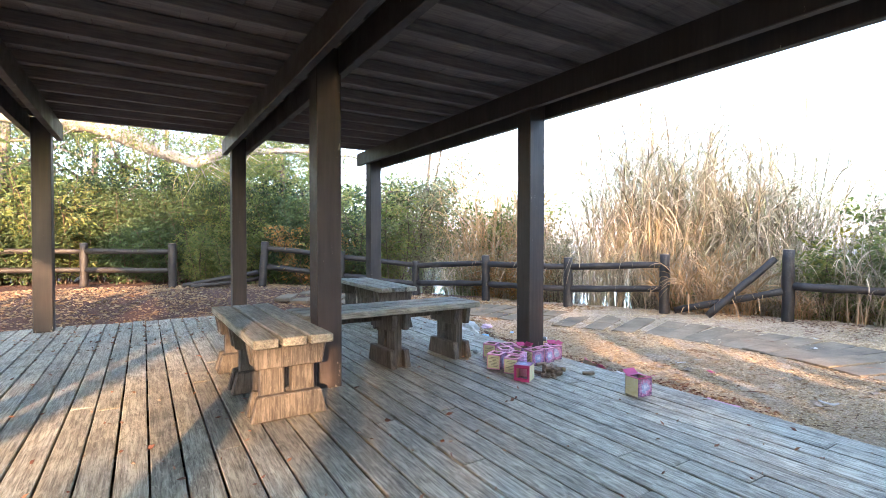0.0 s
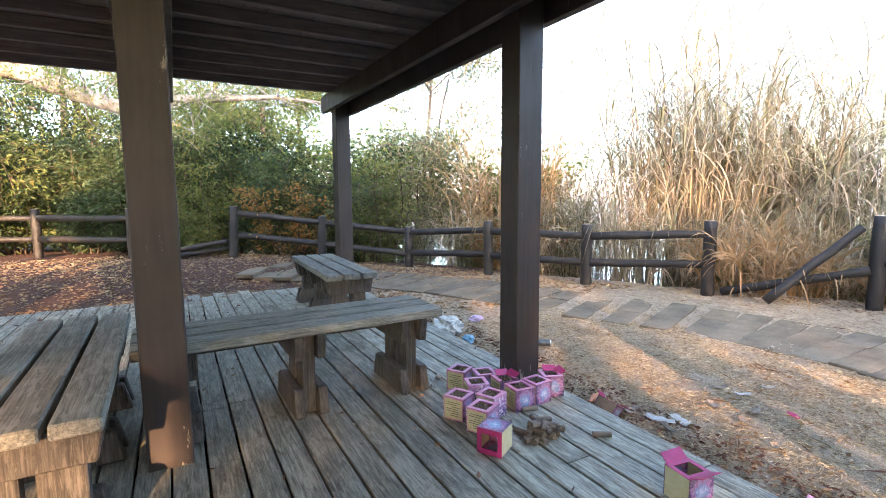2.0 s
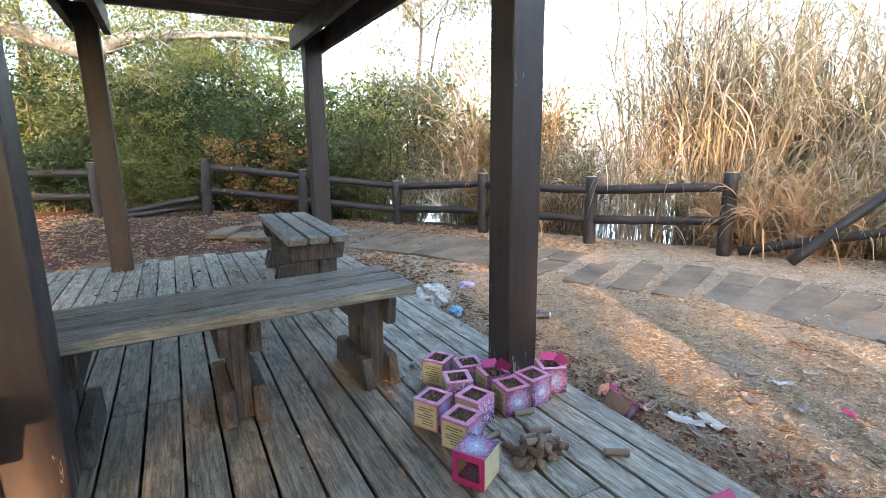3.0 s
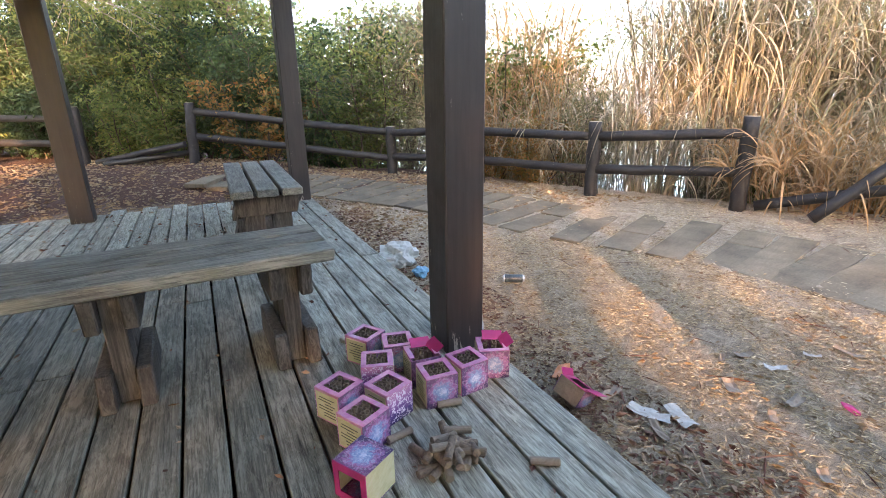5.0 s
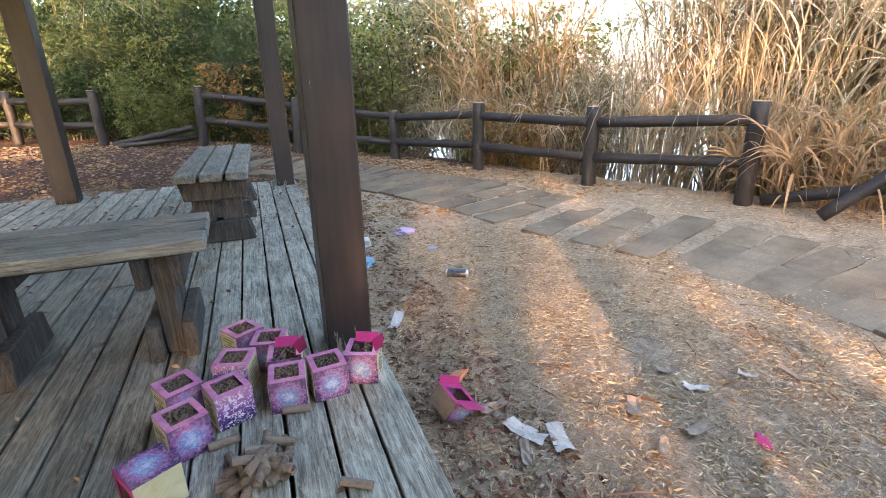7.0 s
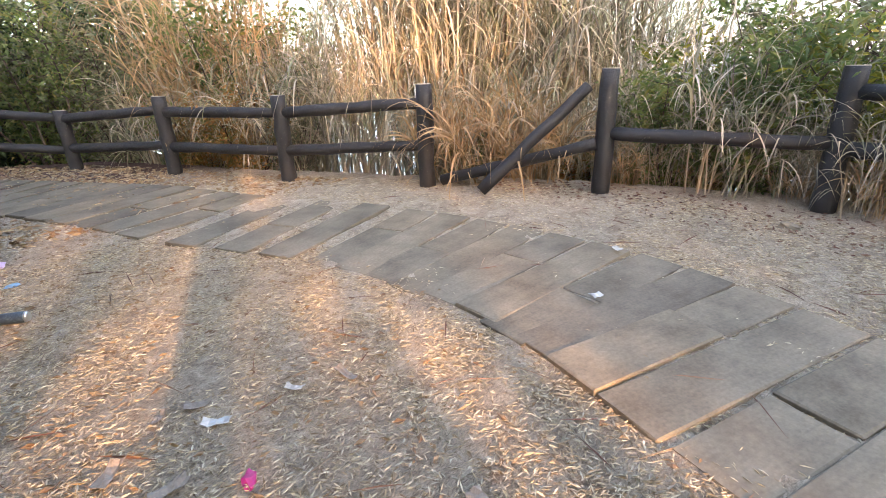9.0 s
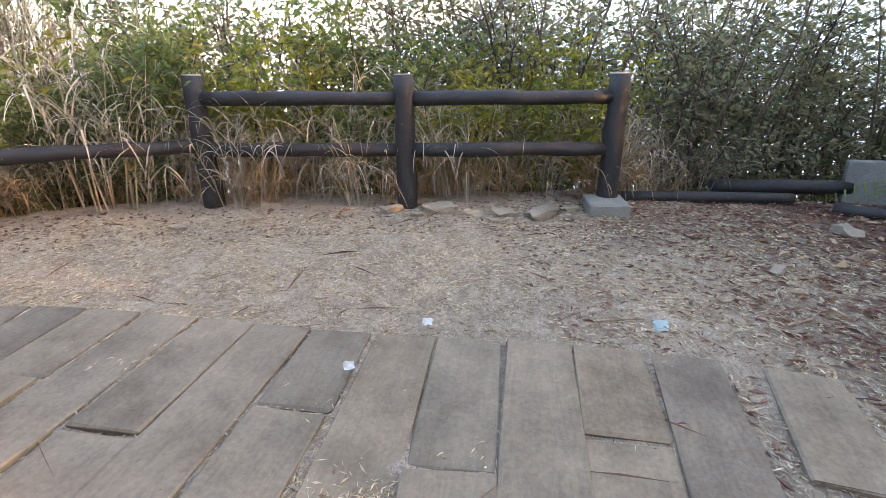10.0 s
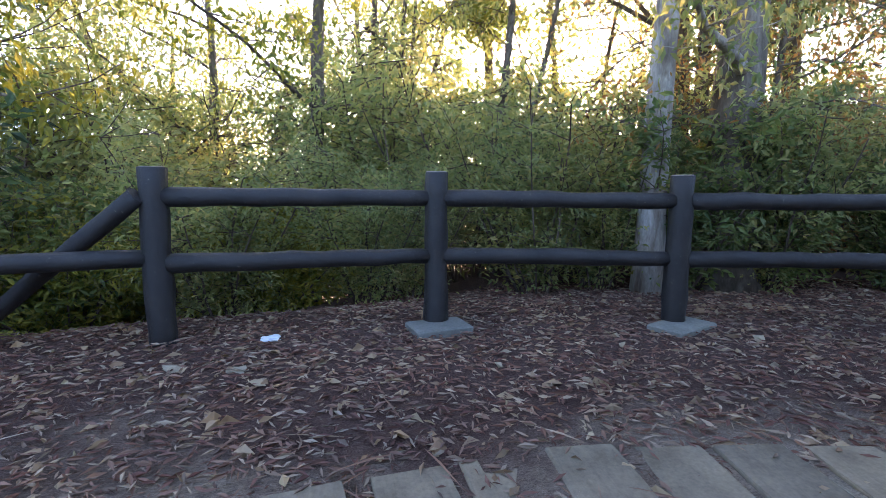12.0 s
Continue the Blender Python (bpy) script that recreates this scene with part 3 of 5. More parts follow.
def shrub_meshes(seed, height, spread, stems, leaves, leaf_len, leaf_mat, upright=0.7, low=0.08):
    """Stems and a crown of single leaves for one kind of shrub."""
    rng = random.Random(seed)
    nr = np.random.default_rng(seed)
    bm = bmesh.new()
    spots, ways = [], []
    for _ in range(stems):
        a = rng.uniform(0, 2 * math.pi)
        lean = rng.uniform(0.1, 1.0) * spread / height
        way = (math.cos(a) * lean, math.sin(a) * lean, upright)
        h = height * rng.uniform(0.55, 1.0)
        pts = curve_points(rng, (math.cos(a) * 0.15, math.sin(a) * 0.15, -0.1), way, h, 6, 0.16, 0.25)
        tube(bm, pts, [0.017 * (1 - 0.8 * i / 6) + 0.003 for i in range(7)], 4, caps=False)
        for i in range(1, 7):
            for _ in range(3 if i > 1 else 2):
                b = rng.uniform(0, 2 * math.pi)
                tw = curve_points(rng, pts[i], (math.cos(b), math.sin(b), rng.uniform(-0.1, 0.9)), h * rng.uniform(0.14, 0.30), 3, 0.25)
                tube(bm, tw, [0.006, 0.005, 0.004, 0.002], 3, caps=False)
                for q0, q1 in zip(tw, tw[1:]):
                    for s in (0.3, 0.8):
                        q = q0.lerp(q1, s)
                        if q.z > low * height:
                            spots.append(q)
                            ways.append(q1 - q0)
    spots, ways = np.array([tuple(v) for v in spots]), np.array([tuple(v) for v in ways])
    k = nr.integers(0, len(spots), leaves)
    c = spots[k] + nr.normal(0, 0.055 * height ** 0.5, (leaves, 3))
    c[:, 2] = np.maximum(c[:, 2], 0.03)
    d = ways[k] / np.linalg.norm(ways[k], axis=1, keepdims=True) + nr.normal(0, 0.7, (leaves, 3)) + np.array([0, 0, -0.15])
    ln = leaf_len * nr.uniform(0.6, 1.35, leaves)
    v, f = leaf_cards(nr, c, d, ln, ln * nr.uniform(0.36, 0.52, leaves), 0.22, 0.15)
    me = bpy.data.meshes.new("stem")
    bm.to_mesh(me)
    bm.free()
    me.materials.append(TWIG)
    return me, mesh_arrays("crown", v, f, leaf_mat)


def shrub(meshes, x, y, turn, size, label, category="shrub", name="shrub", group="shrubs round the clearing"):
    s = empty(name, pose(x, y, ground_z(x, y) - 0.03, 0, 0, turn) @ Matrix.Scale(size, 4), label, category, group)
    part_mesh("stem", meshes[0], None, s)
    part_mesh("crown", meshes[1], None, s)
    return s


KINDS = {
    "dark": shrub_meshes(31, 2.6, 1.3, 11, 6500, 0.105, LEAF_DARK),
    "dark2": shrub_meshes(32, 3.0, 1.2, 10, 6500, 0.10, LEAF_DARK),
    "mid": shrub_meshes(33, 2.4, 1.2, 11, 5600, 0.105, LEAF_MID),
    "mid2": shrub_meshes(34, 3.1, 1.3, 10, 5600, 0.095, LEAF_MID),
    "yellow": shrub_meshes(35, 2.0, 1.1, 12, 4600, 0.10, LEAF_YELLOW),
    "grey": shrub_meshes(36, 3.2, 1.2, 13, 3200, 0.085, LEAF_GREY, 0.95),
    "thin": shrub_meshes(37, 3.4, 1.0, 15, 2600, 0.08, LEAF_MID, 1.1),
    "sunny": shrub_meshes(39, 2.7, 1.3, 12, 7000, 0.085, LEAF_BACKLIGHT),
    "sunny2": shrub_meshes(40, 3.1, 1.2, 12, 6500, 0.08, LEAF_BACKLIGHT, 0.9),
    "rust": shrub_meshes(38, 1.8, 0.9, 9, 3000, 0.10, LEAF_RUST),
}
WORDS = {"dark": "dense dark green leafy shrub", "dark2": "tall dark green leafy shrub", "mid": "leafy mid-green shrub", "mid2": "tall loose green shrub",
         "yellow": "low yellow-green leafy shrub", "grey": "thin grey-green shrub with bare twigs", "thin": "thin upright sapling with sparse leaves", "sunny": "loose shrub with backlight-coloured leaves", "sunny2": "tall thin shrub with backlight-coloured leaves", "rust": "shrub with rusty dry leaves"}


def plant_row(points, kinds, step, jitter, size, where, seed):
    rng = random.Random(seed)
    for (x0, y0), (x1, y1) in zip(points, points[1:]):
        n = max(1, round(math.hypot(x1 - x0, y1 - y0) / step))
        for i in range(n):
            t = (i + 0.5) / n
            k = rng.choice(kinds)
            shrub(KINDS[k], x0 + (x1 - x0) * t + rng.uniform(-jitter, jitter), y0 + (y1 - y0) * t + rng.uniform(-jitter, jitter), rng.uniform(0, 360), rng.uniform(*size), WORDS[k] + " " + where)


# north-west: a thick green bank behind the fence
plant_row([(-5, 16.6), (-0.5, 16.5), (1.4, 15.2), (3.4, 14.1), (5.0, 13.2), (6.8, 12.4)], ["dark", "dark2", "dark", "dark2", "mid2"], 0.85, 0.35, (0.9, 1.2), "behind the log fence", 1)
plant_row([(-6, 18.6), (0, 18.6), (3.5, 16.6), (7.6, 14.2)], ["dark2", "dark", "dark2", "mid2"], 1.0, 0.5, (1.2, 1.5), "in the thicket behind the fence", 2)
plant_row([(3.9, 13.3), (4.8, 13.0)], ["rust"], 0.9, 0.2, (0.9, 1.1), "behind the log fence", 3)
plant_row([(1.6, 14.3), (3.2, 13.5)], ["mid", "yellow"], 0.9, 0.2, (0.7, 0.9), "at the gap in the fence", 4)
# north-east: mixed with the reeds
plant_row([(6.9, 12.3), (8.1, 10.4), (9.3, 8.2)], ["mid", "rust", "grey", "grey"], 0.9, 0.3, (0.5, 0.75), "behind the log fence", 5)
plant_row([(7.3, 12.9), (8.6, 11.6), (9.6, 9.8)], ["mid2", "grey", "grey", "mid2"], 0.85, 0.3, (0.95, 1.25), "among the reeds", 13)
plant_row([(9.9, 7.6), (11.0, 5.9), (11.9, 4.4)], ["rust", "grey", "mid"], 0.7, 0.25, (0.4, 0.62), "under the tall reeds", 16)
# east and south-east: lower, with the lake showing over it
plant_row([(10.9, 4.6), (11.6, 2.6), (11.4, 0.6), (11.1, -1.4)], ["yellow", "grey", "yellow", "rust", "mid"], 0.95, 0.25, (0.7, 0.95), "behind the log fence", 6)
plant_row([(12.6, 5.0), (13.0, 2.0), (12.6, -1.0)], ["grey", "thin", "yellow", "grey"], 1.2, 0.4, (1.15, 1.45), "on the bank above the lake", 7)
plant_row([(11.0, -2.0), (11.5, -3.6), (10.8, -5.0)], ["thin", "grey", "thin", "grey"], 0.8, 0.3, (0.9, 1.15), "beside the fence gap", 8)
plant_row([(10.6, -5.2), (9.4, -6.0), (8.4, -6.2)], ["dark", "mid", "dark2"], 0.9, 0.3, (0.9, 1.15), "beside the fence gap", 9)
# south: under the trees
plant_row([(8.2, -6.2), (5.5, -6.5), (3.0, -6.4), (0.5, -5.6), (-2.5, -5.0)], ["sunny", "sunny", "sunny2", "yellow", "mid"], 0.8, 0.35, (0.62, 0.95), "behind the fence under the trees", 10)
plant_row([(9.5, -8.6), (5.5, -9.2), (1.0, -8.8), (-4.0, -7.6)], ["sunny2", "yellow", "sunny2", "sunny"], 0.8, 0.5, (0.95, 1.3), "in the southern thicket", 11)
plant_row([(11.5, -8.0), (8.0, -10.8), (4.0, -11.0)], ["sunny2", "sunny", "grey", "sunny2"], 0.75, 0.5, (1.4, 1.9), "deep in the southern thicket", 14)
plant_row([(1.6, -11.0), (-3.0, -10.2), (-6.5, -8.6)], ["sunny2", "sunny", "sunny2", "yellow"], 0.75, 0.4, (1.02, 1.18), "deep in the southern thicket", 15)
plant_row([(13.3, 0.5), (13.2, -3.0), (12.0, -6.6)], ["grey", "thin", "grey"], 0.75, 0.4, (0.95, 1.3), "on the bank above the lake", 17)
# shrubs added to keep the low sun off bench and straw
for x, y, size in ((-0.5, -5.9, 0.8), (2.7, -7.7, 1.25), (3.7, -8.5, 1.3), (1.6, -7.0, 1.05)):
    shrub(KINDS["sunny2"], x, y, 40 * x, size, "tall green shrub added to screen the low sun")
# sparse saplings added to split the sun into streaks on the deck
for x, y, size in ((-3.9, -7.2, 1.12), (-3.1, -6.5, 1.0), (-4.7, -6.9, 1.1)):
    shrub(KINDS["thin"], x, y, 70 * x, size, "thin sapling added to streak the low sun")
plant_row([(0.0, -7.0), (-3.6, -6.2)], ["sunny2", "rust", "sunny", "thin"], 0.55, 0.25, (0.85, 1.0), "behind the southern fence", 18)
# one more shrub, added to cut the sun on the near deck
shrub(KINDS["mid2"], -3.45, -7.1, 25, 1.12, "tall green shrub added to block the low sun")
# west: closes the clearing
plant_row([(-7.0, 16.0), (-8.5, 8.0), (-8.5, 0.0), (-5.5, -6.0)], ["dark2", "mid2"], 1.9, 0.4, (1.2, 1.5), "on the west side of the clearing", 12)


def reed_mesh(seed, n, height, spread, mat, lean=0.35, droop=1.0):
    """A clump of canes, and long arching blades that grow from them."""
    nr = np.random.default_rng(seed)
    verts, faces, cv, cf = [], [], [], []
    seg = 9
    canes = []
    for i in range(max(8, n // 9)):
        a = nr.uniform(0, 2 * np.pi)
        r = spread * np.sqrt(nr.uniform(0, 1))
        root = np.array([r * np.cos(a), r * np.sin(a), 0.0])
        h = height * nr.uniform(0.45, 0.92)
        b = nr.uniform(0, 2 * np.pi)
        tilt = np.array([np.cos(a), np.sin(a), 0.0]) * lean * r / max(spread, 0.1) * nr.uniform(0.2, 1.0) + np.array([np.cos(b), np.sin(b), 0]) * nr.uniform(0, 0.16)
        canes.append((root, h, tilt))
        top = root + np.array([0, 0, h]) + tilt * h
        mid = root + np.array([0, 0, h * 0.5]) + tilt * h * 0.38
        base = len(cv)
        for q, w in ((root, 0.010), (mid, 0.008), (top, 0.004)):
            for an in (0, 2.1, 4.2):
                cv.append(tuple(q + np.array([np.cos(an), np.sin(an), 0]) * w))
        for k in range(2):
            for m in range(3):
                cf.append((base + 3 * k + m, base + 3 * k + (m + 1) % 3, base + 3 * k + 3 + (m + 1) % 3, base + 3 * k + 3 + m))
    for i in range(n):
        root, h, tilt = canes[nr.integers(0, len(canes))]
        u = nr.beta(2.1, 0.9)
        h0 = h * u
        b = nr.uniform(0, 2 * np.pi)
        out = np.array([np.cos(b), np.sin(b), 0.0])
        p = root + np.array([0, 0, h0]) + tilt * h0 * (0.76 + 0.24 * u)
        L = nr.uniform(0.6, 1.5) * (0.55 + 0.13 * height)
        d = np.array([0, 0, 1.0]) + out * nr.uniform(0.1, 0.75) + tilt
        curl = nr.uniform(0.2, 0.95) * droop
        w0 = nr.uniform(0.009, 0.024)
        s = np.cross(d, out + np.array([0.01, 0.02, 0.0]) + nr.normal(0, 0.5, 3))
        s /= np.linalg.norm(s)
        base = len(verts)
        for k in range(seg + 1):
            t = k / seg
            w = w0 * (0.55 + 0.9 * t if t < 0.4 else 0.91 * (1 - (t - 0.4) / 0.6) + 0.05)
            verts += [tuple(p - s * w / 2), tuple(p + s * w / 2)]
            d = d / np.linalg.norm(d)
            d = d + out * curl * 0.3 * (0.3 + t) - np.array([0, 0, 1.0]) * curl * (0.1 + t * 1.0) + nr.normal(0, 0.05, 3)
            p = p + d / np.linalg.norm(d) * L / seg
            if p[2] < 0.02:
                p[2] = 0.02
        for k in range(seg):
            j = base + 2 * k
            faces.append((j, j + 1, j + 3, j + 2))
    return mesh_arrays("cane", cv, cf, mat), mesh_arrays("foliage", verts, faces, mat)


REEDS = {
    "tall": reed_mesh(51, 280, 3.9, 0.45, REED, 0.4, 1.5),
    "tall2": reed_mesh(52, 270, 3.7, 0.55, REED, 0.55, 1.7),
    "orange": reed_mesh(53, 230, 3.4, 0.5, REED_ORANGE),
    "low": reed_mesh(54, 240, 2.0, 0.6, REED, 0.6, 1.2),
    "tuft": reed_mesh(55, 220, 0.9, 0.35, REED_ORANGE, 0.8),
    "sparse": reed_mesh(56, 60, 3.0, 0.5, REED, 0.6, 1.3),
}


def reed(kind, x, y, turn, size, label):
    c = empty("reed_clump", pose(x, y, ground_z(x, y) - 0.05, 0, 0, turn) @ Matrix.Scale(size, 4), label, "reeds", "reeds by the lake")
    part_mesh("cane", REEDS[kind][0], None, c)
    part_mesh("foliage", REEDS[kind][1], None, c)
    return c


def build_reeds():
    rng = random.Random(77)
    tall, orange = "tall clump of dry tan reeds with drooping blades", "clump of orange-brown dry reeds behind the fence"
    # the great stand behind the broken panel
    for i in range(21):
        t = (i + rng.random()) / 21
        x = 10.25 + 3.1 * t + rng.uniform(-0.25, 0.25)
        y = 7.9 - 3.3 * t + rng.uniform(-0.5, 1.5)
        while outside(np.array([x]), np.array([y]))[0] < 0.95:
            x, y = x + 0.3, y + 0.16
        drop = ground_z(x, y) - 0.3
        reed(rng.choice(["tall", "tall2", "tall"]), x, y, rng.uniform(0, 360), rng.uniform(1.08, 1.42) - 0.26 * drop, tall)
    for i in range(12):
        t = i / 11
        reed("low", 10.2 + 2.0 * t + rng.uniform(-0.1, 0.4), 6.2 - 2.2 * t + rng.uniform(0.0, 0.8), rng.uniform(0, 360), rng.uniform(0.7, 1.0), "low tangle of dry tan reeds")
    for x, y, s in ((9.72, 6.0, 1.2), (9.95, 5.7, 1.3), (10.3, 5.3, 1.0)):
        reed("tuft", x, y, rng.uniform(0, 360), s, "bright orange tuft of dry grass by a fence post")
    # orange stand behind the middle of the fence
    for i in range(17):
        t = i / 16
        reed("orange" if t < 0.65 else "tall2", 7.55 + 1.75 * t + rng.uniform(0.2, 1.2), 11.3 - 2.9 * t + rng.uniform(0.1, 1.0), rng.uniform(0, 360), (1.38 if 0.25 < t < 0.6 else 0.92) * rng.uniform(0.85, 1.1), orange)
    for i in range(7):
        reed("low", 7.5 + 0.28 * i + rng.uniform(0.1, 0.6), 11.0 - 0.5 * i, rng.uniform(0, 360), rng.uniform(0.75, 1.1), "low tangle of dry tan reeds")
    for x, y in ((9.5, 8.6), (9.3, 7.9), (9.9, 8.3)):
        reed("sparse", x, y, rng.uniform(0, 360), 0.85, "a few thin bent reeds before the lake")
    for x, y in ((11.0, 3.6), (11.3, 3.0), (11.2, 1.4), (11.6, 4.1)):
        reed("low", x, y, rng.uniform(0, 360), rng.uniform(0.7, 0.9), "low tangle of dry tan reeds")
    # dry grass under the east fence, and in the gap
    for i in range(26):
        t = i / 25
        reed("low" if i % 3 else "tuft", 10.95 - 0.35 * t + rng.uniform(-0.1, 0.55), 4.6 - 7.0 * t + rng.uniform(-0.2, 0.2), rng.uniform(0, 360), rng.uniform(0.42, 0.68), "low tangle of dry tan grass behind the fence")
    for i in range(9):
        x0, y0 = 10.75 - 0.05 * i, 3.3 - 0.5 * i + rng.uniform(-0.2, 0.2)
        reed(rng.choice(["tuft", "low"]), x0 + rng.uniform(0.25, 0.7), y0, rng.uniform(0, 360), rng.uniform(0.35, 0.55), "tuft of dry grass under the fence")


build_reeds()


def tree(name, x, y, trunks, limbs, leaves, leaf_len, leaf_mat, bark_mat, seed, label, cluster=0.5, first=3):
    """trunks: list of (way, length, radius, offset along x). A crown of leaf clumps hangs on the limbs."""
    rng = random.Random(seed)
    nr = np.random.default_rng(seed)
    z0 = ground_z(x, y)
    t = empty(name, pose(x, y, z0 - 0.1), label, "tree", "trees round the clearing")
    spots = []
    limb_bm = bmesh.new()
    for way, length, radius, aside, *own in trunks:
        pts = curve_points(rng, (aside, rng.uniform(-0.1, 0.1), 0), way, length, 10, 0.05, 0.1)
        bm = bmesh.new()
        tube(bm, pts, [radius * (1.25 if i == 0 else 1 - 0.075 * i) for i in range(11)], 12, 0.05, rng)
        part("trunk", bm, own[0] if own else bark_mat, t)
        for k in range(limbs):
            i = rng.randint(first, 10)
            a = rng.uniform(0, 2 * math.pi)
            L = length * rng.uniform(0.22, 0.48)
            lp = curve_points(rng, pts[i], (math.cos(a), math.sin(a), rng.uniform(0.05, 0.7)), L, 6, 0.22, 0.05)
            r = radius * 0.3 * (1 - 0.05 * i)
            tube(limb_bm, lp, [r * (1 - 0.14 * j) + 0.004 for j in range(7)], 5, caps=False)
            for j in range(2, 7):
                for _ in range(2):
                    b = rng.uniform(0, 2 * math.pi)
                    tw = curve_points(rng, lp[j], (math.cos(b), math.sin(b), rng.uniform(-0.4, 0.6)), L * rng.uniform(0.15, 0.4), 3, 0.3)
                    tube(limb_bm, tw, [0.012, 0.009, 0.006, 0.003], 3, caps=False)
                    spots += [tuple(p) for p in tw[1:]]
    tagged(part("limb", limb_bm, bark_mat, t), kind="stuff")
    spots = np.array(spots)
    k = nr.integers(0, len(spots), leaves)
    c = spots[k] + nr.normal(0, 0.16 * cluster / 0.5, (leaves, 3))
    d = nr.normal(0, 1, (leaves, 3)) + np.array([0, 0, -0.6])
    ln = leaf_len * nr.uniform(0.6, 1.3, leaves)
    v, f = leaf_cards(nr, c, d, ln, ln * nr.uniform(0.35, 0.5, leaves), 0.2, 0.2)
    part_mesh("crown", mesh_arrays("crown", v, f, leaf_mat), None, t)
    return t


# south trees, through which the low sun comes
tree("tree", 0.8, -5.6, [((0.03, 0, 1), 9, 0.16, 0.4), ((-0.02, 0.0, 1), 8.5, 0.33, -0.64, BARK)], 10, 12000, 0.11, LEAF_BACKLIGHT, BARK_PALE, 61, "tall tree with two pale peeling trunks behind the fence")
tree("tree", 7.9, -5.3, [((0.10, 0.0, 1), 8, 0.19, 0.10), ((-0.13, 0.0, 1), 7.5, 0.155, -0.12)], 7, 8000, 0.10, LEAF_BACKLIGHT, BARK_BROWN, 62, "tree with two brown peeling trunks at the fence gap")
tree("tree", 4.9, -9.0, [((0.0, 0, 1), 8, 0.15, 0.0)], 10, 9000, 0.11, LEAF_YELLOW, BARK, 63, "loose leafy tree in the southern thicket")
tree("tree", -1.2, -8.0, [((0.1, 0, 1), 9, 0.18, 0.0)], 11, 8000, 0.12, LEAF_BACKLIGHT, BARK, 64, "leafy tree in the southern thicket")
# the next four are added so their crowns shade posts, benches and deck
tree("tree", -4.8, -6.4, [((0.1, 0, 1), 9, 0.2, 0.0)], 20, 20000, 0.12, LEAF_DARK, BARK, 65, "dense tree added out of view to shade the deck", 0.6, 5)
tree("tree", -2.9, -7.6, [((0.04, 0, 1), 9, 0.17, 0.0)], 20, 20000, 0.12, LEAF_DARK, BARK, 107, "tall dense tree added to screen the low sun", 0.6, 5)
tree("tree", -6.6, -7.8, [((0.02, 0, 1), 9, 0.18, 0.0)], 20, 18000, 0.12, LEAF_DARK, BARK, 108, "tall dense tree added to screen the low sun", 0.6, 5)
tree("tree", -0.9, -7.2, [((0.05, 0, 1), 8.2, 0.14, 0.0), ((-0.12, 0, 1), 7.6, 0.12, 0.0)], 12, 11000, 0.11, LEAF_BACKLIGHT, BARK, 83, "tall leafy tree added to shade the posts")
far_a = tree("tree", 6.8, -12.0, [((0.0, 0, 1), 8.5, 0.16, 0.0), ((0.35, 0, 1), 8, 0.14, 0.0)], 13, 22000, 0.11, LEAF_BACKLIGHT, BARK, 71, "leafy tree deep in the southern thicket", 0.8)
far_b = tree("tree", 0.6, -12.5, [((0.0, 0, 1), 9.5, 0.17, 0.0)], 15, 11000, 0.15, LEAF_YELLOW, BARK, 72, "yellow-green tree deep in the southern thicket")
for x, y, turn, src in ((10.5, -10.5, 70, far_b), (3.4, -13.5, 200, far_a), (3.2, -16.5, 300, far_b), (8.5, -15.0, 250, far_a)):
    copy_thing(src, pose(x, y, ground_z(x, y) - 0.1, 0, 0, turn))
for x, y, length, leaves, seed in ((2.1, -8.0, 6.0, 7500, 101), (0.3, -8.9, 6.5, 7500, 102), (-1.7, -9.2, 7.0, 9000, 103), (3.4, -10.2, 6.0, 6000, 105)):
    tree("tree", x, y, [((0.06, 0, 1), length, 0.09, 0.0), ((-0.16, 0.05, 1), length * 0.9, 0.07, 0.05)], 11, leaves, 0.085, LEAF_BACKLIGHT, BARK, seed, "slender leafy tree in the southern thicket", 0.5)
tree("tree", -0.9, -6.3, [((0.02, 0, 1), 5.2, 0.07, 0.0), ((0.2, 0, 1), 4.6, 0.06, 0.1)], 10, 6500, 0.085, LEAF_RUST, BARK, 104, "small tree with orange-brown leaves behind the fence", 0.7)
# north trees
tree("tree", -2.8, 17.6, [((0.1, 0, 1), 8, 0.2, 0.0)], 11, 9000, 0.10, LEAF_DARK, BARK, 66, "dense dark tree behind the back fence")
tree("tree", 7.7, 13.6, [((0.05, 0, 1), 6.6, 0.1, 0.0), ((0.3, 0.1, 1), 6.0, 0.09, 0.0)], 13, 18000, 0.10, LEAF_GREY, BARK, 67, "light feathery tree behind the back fence", 0.65)
tree("tree", 4.4, 15.6, [((-0.05, 0, 1), 6.5, 0.12, 0.0)], 13, 19000, 0.09, LEAF_MID, BARK, 68, "loose green tree behind the back fence", 0.65)


tree("tree", 1.2, 17.8, [((0.05, 0, 1), 6.5, 0.13, 0.0), ((-0.3, 0, 1), 6.0, 0.1, 0.0)], 12, 11000, 0.09, LEAF_MID, BARK, 69, "loose leafy tree behind the back fence")
tree("tree", 3.0, 17.6, [((0.05, 0, 1), 7.5, 0.14, 0.0), ((0.3, 0, 1), 7.0, 0.1, 0.0)], 13, 12000, 0.10, LEAF_DARK, BARK, 81, "dark leafy tree behind the back fence")
tree("tree", 5.8, 17.4, [((-0.05, 0, 1), 7.0, 0.13, 0.0)], 13, 17000, 0.09, LEAF_MID, BARK, 82, "loose green tree behind the back fence", 0.65)
tree("tree", -1.0, 20.5, [((0.05, 0, 1), 8.0, 0.16, 0.0)], 14, 9000, 0.10, LEAF_DARK, BARK, 70, "dark tree far behind the back fence")


